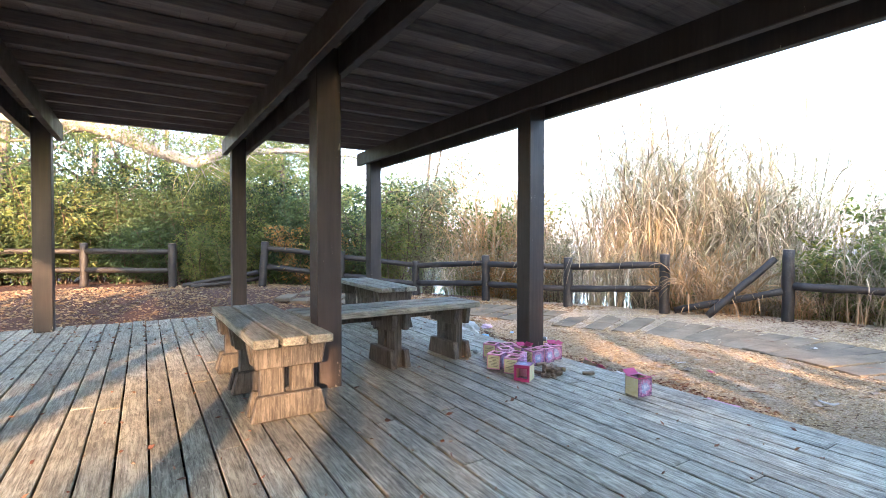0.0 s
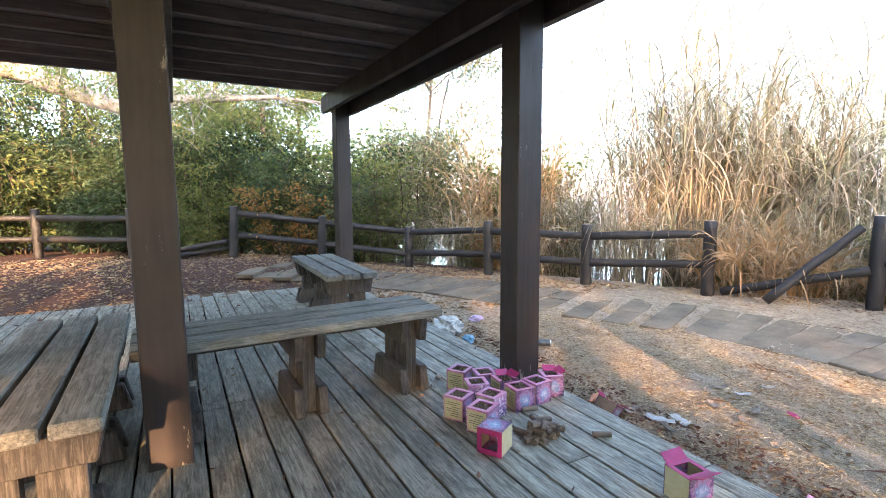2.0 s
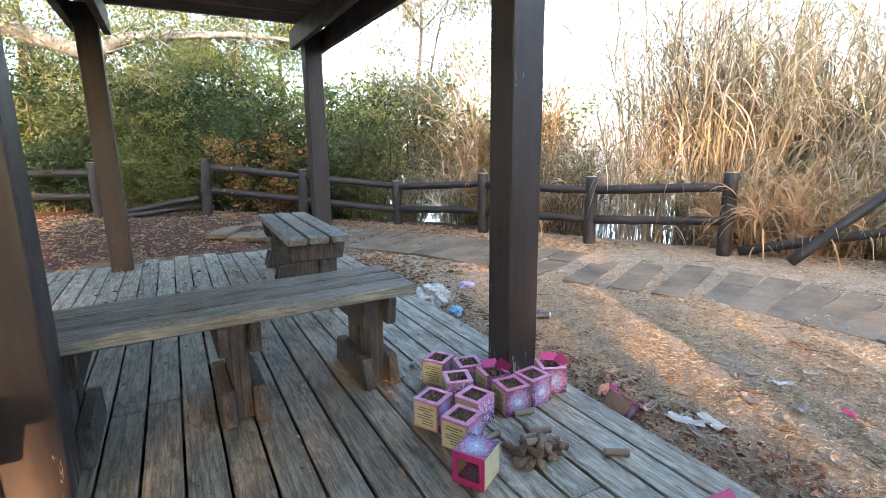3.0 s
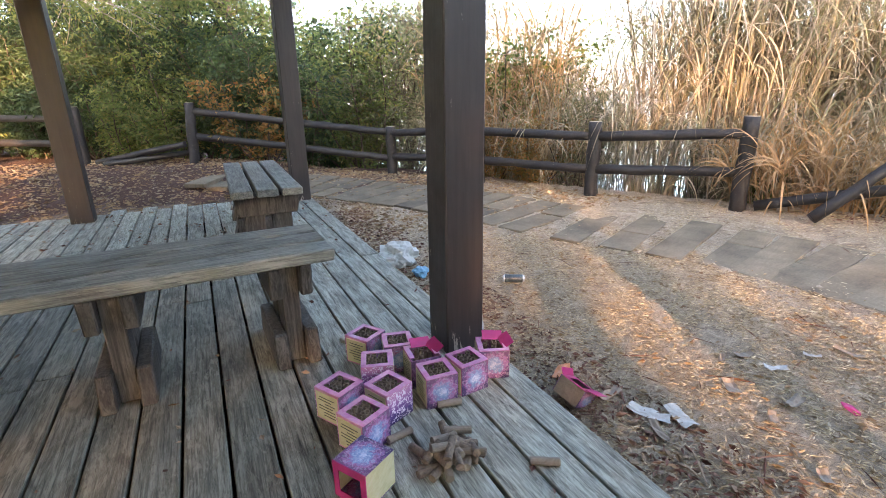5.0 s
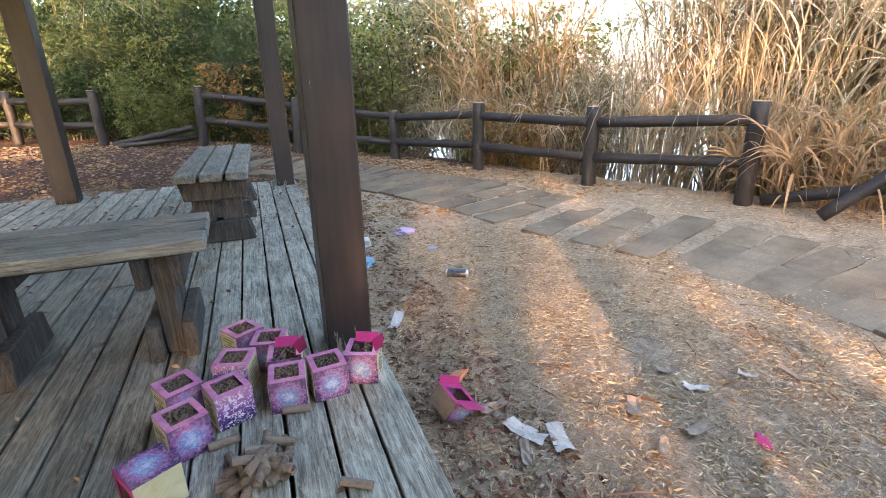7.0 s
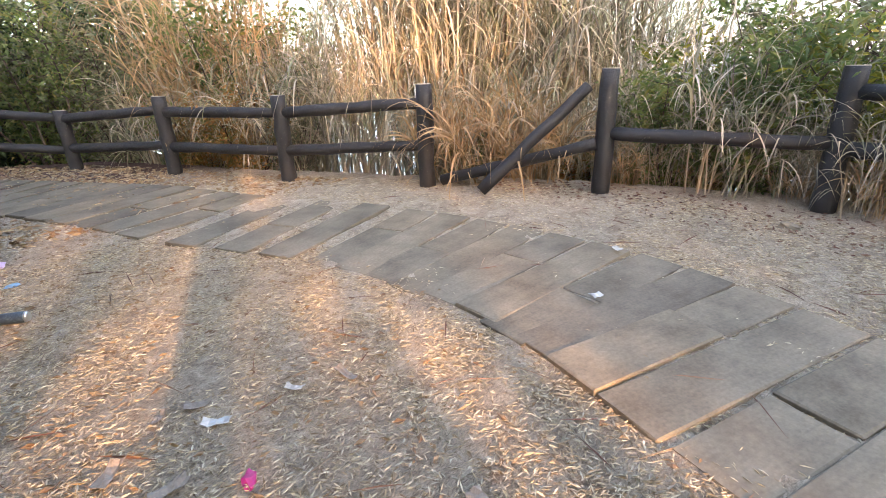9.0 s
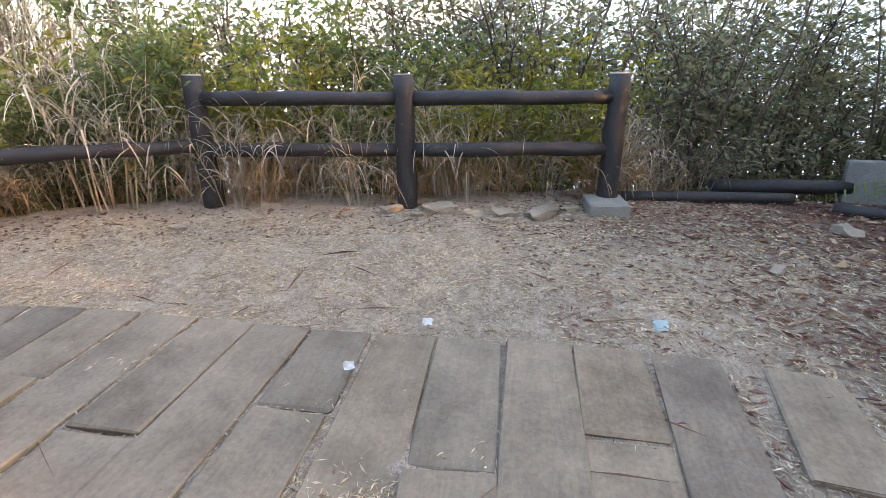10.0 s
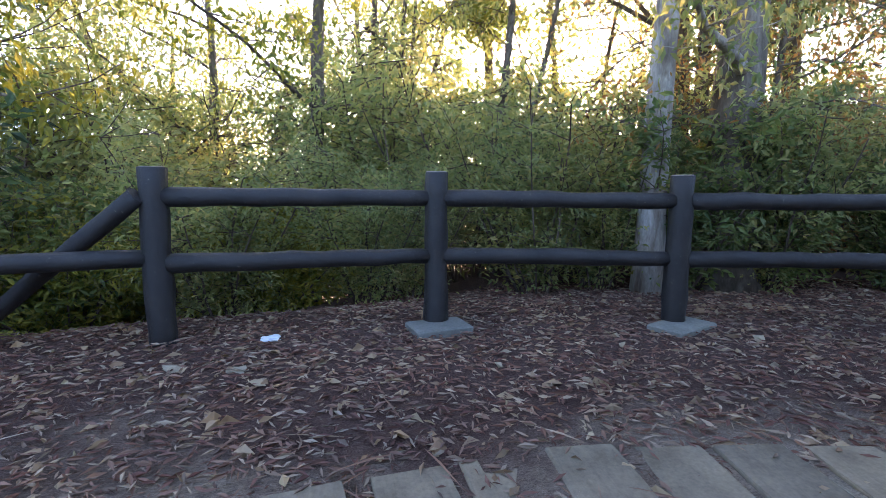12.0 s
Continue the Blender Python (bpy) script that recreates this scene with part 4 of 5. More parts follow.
def limb_tree():
    """The great tree whose long bare limbs reach in from the west."""
    rng = random.Random(91)
    nr = np.random.default_rng(91)
    x, y = -5.2, 13.2
    t = empty("tree", pose(x, y, ground_z(x, y) - 0.1), "old tree with long horizontal limbs and thin leaves", "tree", "trees round the clearing")
    bm = bmesh.new()
    trunk = curve_points(rng, (0, 0, 0), (0.18, -0.02, 1), 4.6, 8, 0.06)
    tube(bm, trunk, [0.4 - 0.02 * i for i in range(9)], 14, 0.05, rng)
    part("trunk", bm, BARK, t)
    bm = bmesh.new()
    spots = []
    great = [Vector(q) - Vector((x, y, 0.4)) for q in ((-4.5, 13.0, 4.41), (-0.78, 12.7, 4.06), (-0.2, 12.6, 4.02), (0.34, 12.5, 3.8), (0.9, 12.4, 3.57), (1.61, 12.3, 3.34), (2.22, 12.1, 3.62), (3.92, 11.9, 3.77), (5.22, 11.8, 3.72))]
    tube(bm, great, [0.24, 0.22, 0.19, 0.17, 0.15, 0.13, 0.085, 0.05, 0.02], 9, 0.05, rng, caps=False)
    fork = [great[5], great[5] + Vector((0.5, 0.2, 0.35)), great[5] + Vector((1.3, 0.6, 0.6)), great[5] + Vector((2.4, 0.9, 0.55))]
    tube(bm, fork, [0.08, 0.06, 0.045, 0.02], 7, 0.05, rng, caps=False)
    for q0, q1 in list(zip(great[1:], great[2:])) + list(zip(fork, fork[1:])):
        for _ in range(9):
            b = rng.uniform(0, 2 * math.pi)
            tw = curve_points(rng, q0.lerp(q1, rng.random()), (math.cos(b) + 0.5, math.sin(b), rng.uniform(-0.6, 0.5)), rng.uniform(0.7, 1.9), 5, 0.3)
            tube(bm, tw, [0.02, 0.015, 0.011, 0.008, 0.005, 0.003], 4, caps=False)
            spots += [tuple(p) for p in tw[1:]]
    for start, way, L, r in ((6, (1, 0.25, 0.22), 6.5, 0.12), (7, (1, -0.3, 0.3), 6.0, 0.11), (8, (0.7, 0.6, 0.6), 5, 0.12), (7, (0.4, -0.8, 0.5), 4.5, 0.11), (8, (-0.8, 0.2, 0.6), 4, 0.1)):
        lp = curve_points(rng, trunk[start], way, L, 9, 0.1, -0.08)
        tube(bm, lp, [r * (1 - 0.09 * j) + 0.01 for j in range(10)], 8, 0.04, rng, caps=False)
        for j in range(2, 10):
            for _ in range(3):
                b = rng.uniform(0, 2 * math.pi)
                tw = curve_points(rng, lp[j], (math.cos(b) + 0.5, math.sin(b), rng.uniform(-0.5, 0.5)), rng.uniform(0.7, 1.8), 5, 0.3)
                tube(bm, tw, [0.022, 0.016, 0.012, 0.008, 0.005, 0.003], 4, caps=False)
                spots += [tuple(p) for p in tw[2:]]
    # paler bark than the trunk: the limbs' lit look is in the colour
    tagged(part("limb", bm, BARK_PALE, t), kind="stuff")
    spots = np.array(spots)
    n = 19000
    k = nr.integers(0, len(spots), n)
    c = spots[k] + nr.normal(0, 0.17, (n, 3))
    ln = 0.065 * nr.uniform(0.6, 1.3, n)
    v, f = leaf_cards(nr, c, nr.normal(0, 1, (n, 3)) + np.array([0, 0, -0.5]), ln, ln * 0.42, 0.2, 0.2)
    part_mesh("crown", mesh_arrays("crown", v, f, LEAF_MID), None, t)


limb_tree()


def palm(x, y, fronds, length, seed, label, up=0.9):
    nr = np.random.default_rng(seed)
    t = empty("palm", pose(x, y, ground_z(x, y)), label, "palm", "palms by the gap")
    for k in range(fronds):
        a = 2 * np.pi * k / fronds + nr.uniform(-0.3, 0.3)
        out = np.array([np.cos(a), np.sin(a), 0.0])
        L = length * nr.uniform(0.75, 1.15)
        p, d = np.zeros(3) + np.array([0, 0, 0.15]), out * nr.uniform(0.35, 0.9) + np.array([0, 0, up])
        verts, faces = [], []
        steps = 14
        curl = nr.uniform(0.09, 0.17)
        for i in range(steps):
            d = d / np.linalg.norm(d)
            q = p + d * L / steps
            s = np.cross(d, [0, 0, 1.0])
            s /= np.linalg.norm(s) + 1e-6
            base = len(verts)
            w = 0.009 * (1 - i / steps) + 0.003
            verts += [p - s * w, p + s * w, q + s * w, q - s * w]
            faces.append((base, base + 1, base + 2, base + 3))
            if i > 2:
                for side in (-1, 1):
                    for o in (0.0, 0.5):
                        ll = 0.42 * np.sin(np.pi * (i + o - 1) / steps) * length / 1.4
                        tip = p + d * (ll * 0.55 + o * L / steps) + side * s * ll - np.array([0, 0, 0.25 * ll])
                        r0 = p + d * L / steps * o
                        base = len(verts)
                        mid = (r0 + tip) / 2 + np.array([0, 0, 0.05 * ll])
                        verts += [r0, mid + d * 0.014, tip, mid - d * 0.014]
                        faces.append((base, base + 1, base + 2, base + 3))
            p = q
            d = d - np.array([0, 0, 1.0]) * curl * (0.4 + i / steps)
        part_mesh("frond", mesh_arrays("frond", [tuple(v) for v in verts], faces, FROND), None, t)


palm(9.35, -5.0, 12, 1.8, 3, "young palm with arching green fronds by the fence gap")
palm(9.9, -5.7, 11, 2.2, 6, "young palm with arching green fronds by the fence gap")

# ---- stepping path ----
PATH_EDGE = [(3.2, 12.2), (5.08, 11.2), (6.2, 9.96), (7.09, 8.4), (7.64, 6.95), (8.05, 6.1), (8.45, 5.1), (8.63, 4.2), (8.65, 3.3), (8.55, 2.6), (8.36, 1.92), (8.07, 0.91), (7.82, -0.04), (7.5, -0.9), (6.96, -1.74), (6.13, -2.36), (5.2, -2.68), (4.0, -2.78), (2.95, -2.6), (1.5, -2.2), (0.0, -1.8)]


def edge_curve():
    pts = [Vector(p) for p in PATH_EDGE]
    out = []
    for i in range(len(pts) - 1):
        p0, p1, p2, p3 = pts[max(i - 1, 0)], pts[i], pts[i + 1], pts[min(i + 2, len(pts) - 1)]
        for k in range(40):
            t = k / 40
            out.append(0.5 * ((2 * p1) + (p2 - p0) * t + (2 * p0 - 5 * p1 + 4 * p2 - p3) * t * t + (3 * p1 - p0 - 3 * p2 + p3) * t ** 3))
    return out


def build_path():
    walkway = tagged(new("path"), "curved walkway of wood-grained concrete slabs", "path", kind="structure")
    rng = random.Random(14)
    curve = edge_curve()
    lengths = [0.0]
    for a, b in zip(curve, curve[1:]):
        lengths.append(lengths[-1] + (b - a).length)
    total = lengths[-1]
    shapes = {}

    def slab(p, inward, w, l0, l1):
        l = l1 - l0 - 0.012
        key = (round(w, 2), round(l, 2))
        if key not in shapes:
            bm = bmesh.new()
            block(bm, (l, w, 0.07), None, 0.007)
            for v in bm.verts:
                v.co.x += rng.uniform(-0.008, 0.008)
                v.co.y += rng.uniform(-0.006, 0.006)
            me = bpy.data.meshes.new("slab")
            bm.to_mesh(me)
            bm.free()
            me.materials.append(SLAB)
            shapes[key] = me
        c = p + inward * (l0 + l1) / 2
        z = ground_z(c.x, c.y) - 0.018 + rng.uniform(-0.004, 0.005)
        m = pose(c.x, c.y, z, rng.uniform(-0.5, 0.5), rng.uniform(-0.4, 0.4), math.degrees(math.atan2(inward.y, inward.x)) + rng.uniform(-0.8, 0.8))
        part_mesh("slab", shapes[key], None, walkway, "", m)

    def step(p):
        if p.y < -0.30:
            return 0.49 if p.x > 5.6 else (0.42 if p.x > 4.4 else 0.365)
        if p.y < 1.5:
            return 0.333
        return 0.342 if p.y < 2.9 else (0.375 if p.y < 5.2 or p.y > 6.9 else 0.52)

    def place(s):
        return next(i for i in range(len(lengths) - 1) if lengths[i + 1] >= s)

    start = min(range(len(curve)), key=lambda i: (curve[i] - Vector((7.93, 0.435))).length)
    marks, s = [], lengths[start]
    while s > 0.3:
        marks.insert(0, s)
        s -= step(curve[place(s)])
    s = lengths[start] + 0.333
    while s < total - 0.3:
        marks.append(s)
        s += step(curve[place(s)])
    for k, s in enumerate(marks):
        i = place(s)
        p = curve[i]
        d = (curve[i + 1] - curve[max(i - 1, 0)]).normalized()
        inward = Vector((d.y, -d.x))
        w = 0.318 if p.y > -0.3 else 0.30
        length = 1.5 + rng.uniform(-0.025, 0.025)
        cut = (0, 0.62, 0, 0.86)[k % 4] if p.y > -0.35 else (0.7, 0, 0.72, 0, 0.7)[k % 5]
        if cut:
            slab(p, inward, w, 0.0, cut)
            slab(p, inward, w, cut + 0.01, length)
        else:
            slab(p, inward, w, 0.0, length)
    return walkway


build_path()


# ---- deck ----
def build_deck():
    deck = tagged(new("floor"), "weathered grey timber plank deck", "deck", kind="structure")
    rng = random.Random(6)
    pitch, gap, thick = 0.166, 0.013, 0.04
    shapes = {}
    n = 0
    x = EDGE_X
    while x > -4.4:
        far = FAR_Y + rng.uniform(-0.03, 0.03)
        if 1.9 < x < 3.3 and n % 2:
            far += 0.18
        cuts = [-0.95] + [rng.uniform(0.2, 3.6), rng.uniform(4.6, 7.8)] + [far]
        for y0, y1 in zip(cuts, cuts[1:]):
            l = round(y1 - y0, 3)
            if l not in shapes:
                bm = bmesh.new()
                block(bm, (pitch - gap, 1.0, thick), None, 0)
                bmesh.ops.bevel(bm, geom=[e for e in bm.edges], offset=0.004, segments=1, affect="EDGES")
                for v in bm.verts:
                    v.co.y *= l - 0.006
                me = bpy.data.meshes.new("plank")
                bm.to_mesh(me)
                bm.free()
                me.materials.append(DECK_WOOD)
                shapes[l] = me
            part_mesh("plank", shapes[l], None, deck, "", pose(x - pitch / 2, (y0 + y1) / 2, DECK_Z - thick / 2 + rng.uniform(-0.003, 0.002), 0, rng.uniform(-0.5, 0.5), rng.uniform(-0.06, 0.06)))
        x -= pitch
        n += 1
    for y in np.arange(-0.7, 9.0, 0.9):
        part("joist", one_block((8.75, 0.07, 0.12), 0), POST_PAINT, deck, "", pose(0.05, float(y), DECK_Z - thick - 0.065))
    part("fascia", one_block((0.03, 10.0, 0.1), 0.003), DECK_WOOD, deck, "", pose(EDGE_X - 0.03, 4.1, DECK_Z - thick - 0.056))


build_deck()


# ---- litter on the ground ----
PATH_LINE = np.array([(p.x, p.y) for p in edge_curve()[::10]])


def on_path(x, y):
    """True where the walkway's slabs lie: within their length of the outer edge, on its inner side."""
    a, b = PATH_LINE[:-1], PATH_LINE[1:]
    best = np.full(len(x), 99.0)
    side = np.zeros(len(x))
    for (ax, ay), (bx, by) in zip(a, b):
        dx, dy = bx - ax, by - ay
        t = np.clip(((x - ax) * dx + (y - ay) * dy) / (dx * dx + dy * dy), 0, 1)
        d = np.hypot(x - ax - t * dx, y - ay - t * dy)
        near = d < best
        best = np.where(near, d, best)
        side = np.where(near, dx * (y - ay) - dy * (x - ax), side)
    return (best < 1.5) & (side < 0)


def scatter(name, n, zone, size, width, mat, label, seed, lift=0.012, flat=0.1):
    nr = np.random.default_rng(seed)
    pts = np.zeros((0, 2))
    while len(pts) < n:
        p = np.stack([nr.uniform(zone[0], zone[1], n), nr.uniform(zone[2], zone[3], n)], -1)
        p = p[zone[4](p[:, 0], p[:, 1])]
        pts = np.concatenate([pts, p])
    pts = pts[:n]
    rise = nr.uniform(0, lift, n)
    rise = np.where(on_path(pts[:, 0], pts[:, 1]) & (nr.uniform(size=n) < 0.9), np.minimum(rise, 0.006) - 0.004, rise)
    z = ground_height(pts[:, 0], pts[:, 1]) + rise
    c = np.column_stack([pts, z])
    a = nr.uniform(0, 2 * np.pi, n)
    d = np.column_stack([np.cos(a), np.sin(a), nr.normal(0, flat, n)])
    ln = size * nr.uniform(0.5, 1.5, n)
    v, f = leaf_cards(nr, c, d, ln, ln * width * nr.uniform(0.7, 1.3, n), 0.3, 0.05)
    ob = new(name, mesh_arrays(name, v, f, mat))
    return tagged(ob, label, "ground litter", kind="stuff")


off_deck = lambda x, y: ((x > EDGE_X + 0.02) | (y > FAR_Y + 0.2) | (y < -1.0))
scatter("straw_litter", 80000, (4.45, 10.4, -2.2, 11.5, lambda x, y: off_deck(x, y) & (outside(x, y) < 0.3)), 0.035, 0.16, STRAW, "dry straw and grass clippings covering the earth", 1)
scatter("straw_litter", 70000, (4.5, 7.3, 0.5, 6.5, lambda x, y: off_deck(x, y)), 0.027, 0.2, STRAW, "short dry straw covering the earth", 2)
scatter("straw_litter", 45000, (6.4, 10.3, -2.7, 3.5, lambda x, y: outside(x, y) < 0.3), 0.036, 0.17, STRAW, "dry straw covering the earth by the fence", 14)
scatter("leaf_litter", 44000, (-2.0, 10.6, -6.5, -1.0, lambda x, y: off_deck(x, y) & ((y < -2.4) | ((x > 5.5) & (y < -1.3 + 0.5 * np.sin(2 * x) + 0.9 * np.sin(971 * x + 613 * y))))), 0.062, 0.24, LITTER, "red-brown fallen leaves under the trees", 3, 0.03)
scatter("leaf_litter", 1300, (-1.0, 9.5, -5.5, -1.5, lambda x, y: off_deck(x, y)), 0.085, 0.55, LITTER_PALE, "large pale fallen leaves under the trees", 4, 0.02)
scatter("leaf_litter", 14000, (-4.0, 6.0, 9.2, 14.5, lambda x, y: off_deck(x, y)), 0.065, 0.4, LITTER_PALE, "tan fallen leaves behind the deck", 5, 0.02)
scatter("leaf_litter", 3600, (4.48, 5.3, 2.2, 8.5, lambda x, y: x < 5.1 - 0.1 * (y % 1)), 0.04, 0.42, LITTER, "brown fallen leaves along the deck edge", 6, 0.02)
scatter("leaf_litter", 3500, (4.6, 9.5, 7.0, 12.0, lambda x, y: outside(x, y) < 0.2), 0.07, 0.4, LITTER_PALE, "scattered tan leaves on the path", 7, 0.025)
scatter("twig_litter", 1200, (-1.0, 10.5, -5.5, 6.0, lambda x, y: off_deck(x, y)), 0.24, 0.035, LITTER, "thin dry twigs on the earth", 8, 0.02, 0.08)
scatter("leaf_litter", 3600, (6.6, 10.6, -2.6, 5.6, lambda x, y: (outside(x, y) < 0.4) & ((x > 9.6) | (y < 0.0))), 0.05, 0.3, LITTER, "small brown leaves on the bare earth", 11, 0.015)
scatter("leaf_litter", 2500, (4.6, 7.4, 0.5, 7.5, lambda x, y: off_deck(x, y)), 0.04, 0.4, LITTER_PALE, "small curled leaves among the straw", 12, 0.02)
scatter("straw_litter", 2600, (5.0, 10.4, -2.6, 11.0, lambda x, y: outside(x, y) < 0.3), 0.034, 0.2, STRAW, "straw blown over the slabs", 13, 0.03)


# ---- spent firework cartons ----
def printed(name, colours, scale, rough=0.45, spread=5.0):
    m = Mat(name, rough, spec=0.4)
    v = m.coords((1, 1, 1), spread)
    n = m.noise(v, scale, 6, 0.75, 1.6)
    k = len(colours) - 1
    m.color(m.ramp(n, [(0.28 + 0.44 * i / k, c) for i, c in enumerate(colours)]))
    return m.m


def night_print(name, burst):
    """Printed carton side: navy foot, pink sky, white scribbles; with a coloured burst in the middle."""
    m = Mat(name, 0.42, spec=0.4)
    v = m.coords((1, 1, 1))
    sep = m.node("ShaderNodeSeparateXYZ")
    m.link(v, sep.inputs[0])
    rise = m.node("ShaderNodeMapRange")
    m.link(sep.outputs[2], rise.inputs[0])
    rise.inputs[1].default_value, rise.inputs[2].default_value = -0.072, 0.072
    wob = m.mix(rise.outputs[0], m.noise(m.coords((1, 1, 1), 4.0), 30.0, 5, 0.7), 0.35)
    base = m.ramp(wob, [(0.12, (0.015, 0.012, 0.05)), (0.35, (0.07, 0.03, 0.17)), (0.55, (0.26, 0.10, 0.30)), (0.85, (0.5, 0.22, 0.36))])
    white = m.ramp(m.noise(m.coords((1, 1, 1), 6.0), 75.0, 3, 0.6, 1.0), [(0.53, grey(0)), (0.56, grey(1))])
    base = m.mix(base, (0.72, 0.62, 0.74), white)
    if burst:
        far = m.node("ShaderNodeVectorMath")
        far.operation = "LENGTH"
        m.link(m.coords((1, 0.0, 1)), far.inputs[0])
        ray = m.mix(far.outputs["Value"], m.noise(m.coords((1, 1, 1), 3.0), 45.0, 5, 0.8), 0.12)
        spark = m.ramp(ray, [(0.06, (0.55, 0.62, 0.75)), (0.085, (0.14, 0.32, 0.55)), (0.11, (0.36, 0.13, 0.30)), (0.125, (0.06, 0.03, 0.1))])
        base = m.mix(base, spark, 0.75)
    m.color(base)
    return m.m


PICTURE = night_print("purple_printed_card", False)
BURST = night_print("firework_picture_card", True)
PINK = printed("pink_card", [(0.40, 0.10, 0.25), (0.52, 0.20, 0.37), (0.60, 0.36, 0.46)], 9.0)
MAGENTA = printed("magenta_card", [(0.30, 0.015, 0.10), (0.44, 0.03, 0.17)], 7.0)
LABEL_CARD = printed("pale_yellow_label", [(0.40, 0.37, 0.2), (0.50, 0.47, 0.29), (0.56, 0.54, 0.41)], 8.0, 0.6)
INK = Mat("dark_label_ink", 0.7).color((0.10, 0.09, 0.07)).m
CARD = printed("brown_cardboard", [(0.15, 0.12, 0.095), (0.23, 0.185, 0.145), (0.29, 0.24, 0.19)], 18.0, 0.85)
ASH = printed("sooty_cardboard", [(0.05, 0.04, 0.035), (0.16, 0.12, 0.09), (0.27, 0.21, 0.16)], 25.0, 0.9)
WHITE = printed("dirty_white_paper", [(0.3, 0.28, 0.25), (0.45, 0.43, 0.4), (0.6, 0.59, 0.57)], 9.0, 0.6)
S = 0.145


def ring_mesh(name, r0, r1, length, sides, mat):
    """An open tube with a wall, standing on z = 0."""
    v, f = [], []
    for r, z in ((r0, 0), (r0, length), (r1, length), (r1, 0.004)):
        for k in range(sides):
            a = 2 * math.pi * k / sides
            v.append((r * math.cos(a), r * math.sin(a), z))
    for j in range(3):
        for k in range(sides):
            f.append((j * sides + k, j * sides + (k + 1) % sides, (j + 1) * sides + (k + 1) % sides, (j + 1) * sides + k))
    f.append(tuple(3 * sides + k for k in range(sides)))
    f.append(tuple(range(sides))[::-1])
    return mesh_arrays(name, v, f, mat)


TUBE = ring_mesh("tube", 0.0118, 0.0094, 0.130, 10, ASH)
LOOSE = ring_mesh("firework_tube", 0.0155, 0.0122, 0.108, 12, CARD)
LOOSE_SOOT = ring_mesh("firework_tube", 0.0155, 0.0122, 0.10, 12, ASH)


def label_face(box, side):
    """Pale label with plain bars for its small print, on the face at -x or +x."""
    rng = random.Random(side + 7)
    panel = part("label", one_block((0.003, S - 0.02, S - 0.02), 0), LABEL_CARD, box, "pale yellow printed label", pose(side * (S / 2 + 0.0012), 0, S / 2))
    for k in range(7):
        w = (S - 0.05) * rng.uniform(0.6, 1.0)
        part("print_bar", one_block((0.001, w, 0.004), 0), INK, panel, "", pose(side * 0.002, (S - 0.05 - w) / 2 * rng.choice((-1, 1)), 0.042 - 0.014 * k))


def cake_box(x, y, turn, label, torn=0):
    """A cardboard battery of firework tubes with a framed opening on top."""
    b = empty("firework_carton", pose(x, y, DECK_Z + 0.001, 0, 0, turn), label, "firework box", "spent firework cartons by the post")
    t = 0.004
    for s in (-1, 1):
        part("side_panel", one_block((S, t, S), 0.0008), PICTURE if (s < 0) == (torn == 0 and int(x * 100) % 2 == 0) else BURST, b, "purple printed side", pose(0, s * (S / 2 - t / 2), S / 2))
        part("end_panel", one_block((t, S - 2 * t, S), 0.0008), PINK, b, "", pose(s * (S / 2 - t / 2), 0, S / 2))
        label_face(b, s)
    part("bottom", one_block((S - 2 * t, S - 2 * t, t), 0), CARD, b, "", pose(0, 0, t / 2))
    rim = 0.024
    for s in (-1, 1):
        if torn != 1 or s > 0:
            part("top_strip", one_block((S - 0.002, rim, 0.003), 0), PINK, b, "pink top edge", pose(0, s * (S / 2 - rim / 2), S + 0.0018))
        part("top_strip", one_block((rim, S - 2 * rim, 0.003), 0), PINK, b, "pink top edge", pose(s * (S / 2 - rim / 2), 0, S + 0.0018))
    if torn:
        part("flap", one_block((S * 0.7, 0.05, 0.003), 0), MAGENTA, b, "torn magenta flap", pose(0.01, S / 2 - 0.012, S + 0.016, 38, 6, 5))
        part("flap", one_block((0.06, S * 0.7, 0.003), 0), MAGENTA, b, "torn magenta flap", pose(S / 2 - 0.006, 0.01, S + 0.014, 5, -34, 6))
    n = 0
    rng = random.Random(int(x * 1000))
    for i in range(4):
        for j in range(4):
            if torn and rng.random() < 0.45:
                continue
            part_mesh("tube", TUBE, None, b, "", pose((i - 1.5) * 0.0242 + rng.uniform(-1, 1) * 0.0006, (j - 1.5) * 0.0242, 0.006 + rng.uniform(0, 0.012), rng.uniform(-3, 3), rng.uniform(-3, 3), 0))
            n += 1
    return b


for x, y, turn, torn, words in ((3.645, 4.17, 29, 0, "standing on the deck planks"), (3.68, 3.95, 27, 0, "beside loose tubes"), (3.83, 4.08, 23, 0, "in a huddle on the deck"), (3.855, 4.29, -18, 0, "in a huddle on the deck"),
                                (3.885, 4.56, 32, 0, "near the bench foot"), (4.005, 4.42, -14, 0, "close to the post"), (4.065, 4.255, -6, 1, "torn open by the post"), (4.06, 4.085, -4, 0, "in front of the post"),
                                (4.225, 4.11, 6, 0, "in front of the post"), (4.395, 4.16, -22, 2, "torn open at the deck edge")):
    cake_box(x - 0.05, y - 0.045, turn, "spent pink and purple firework carton " + words, torn)


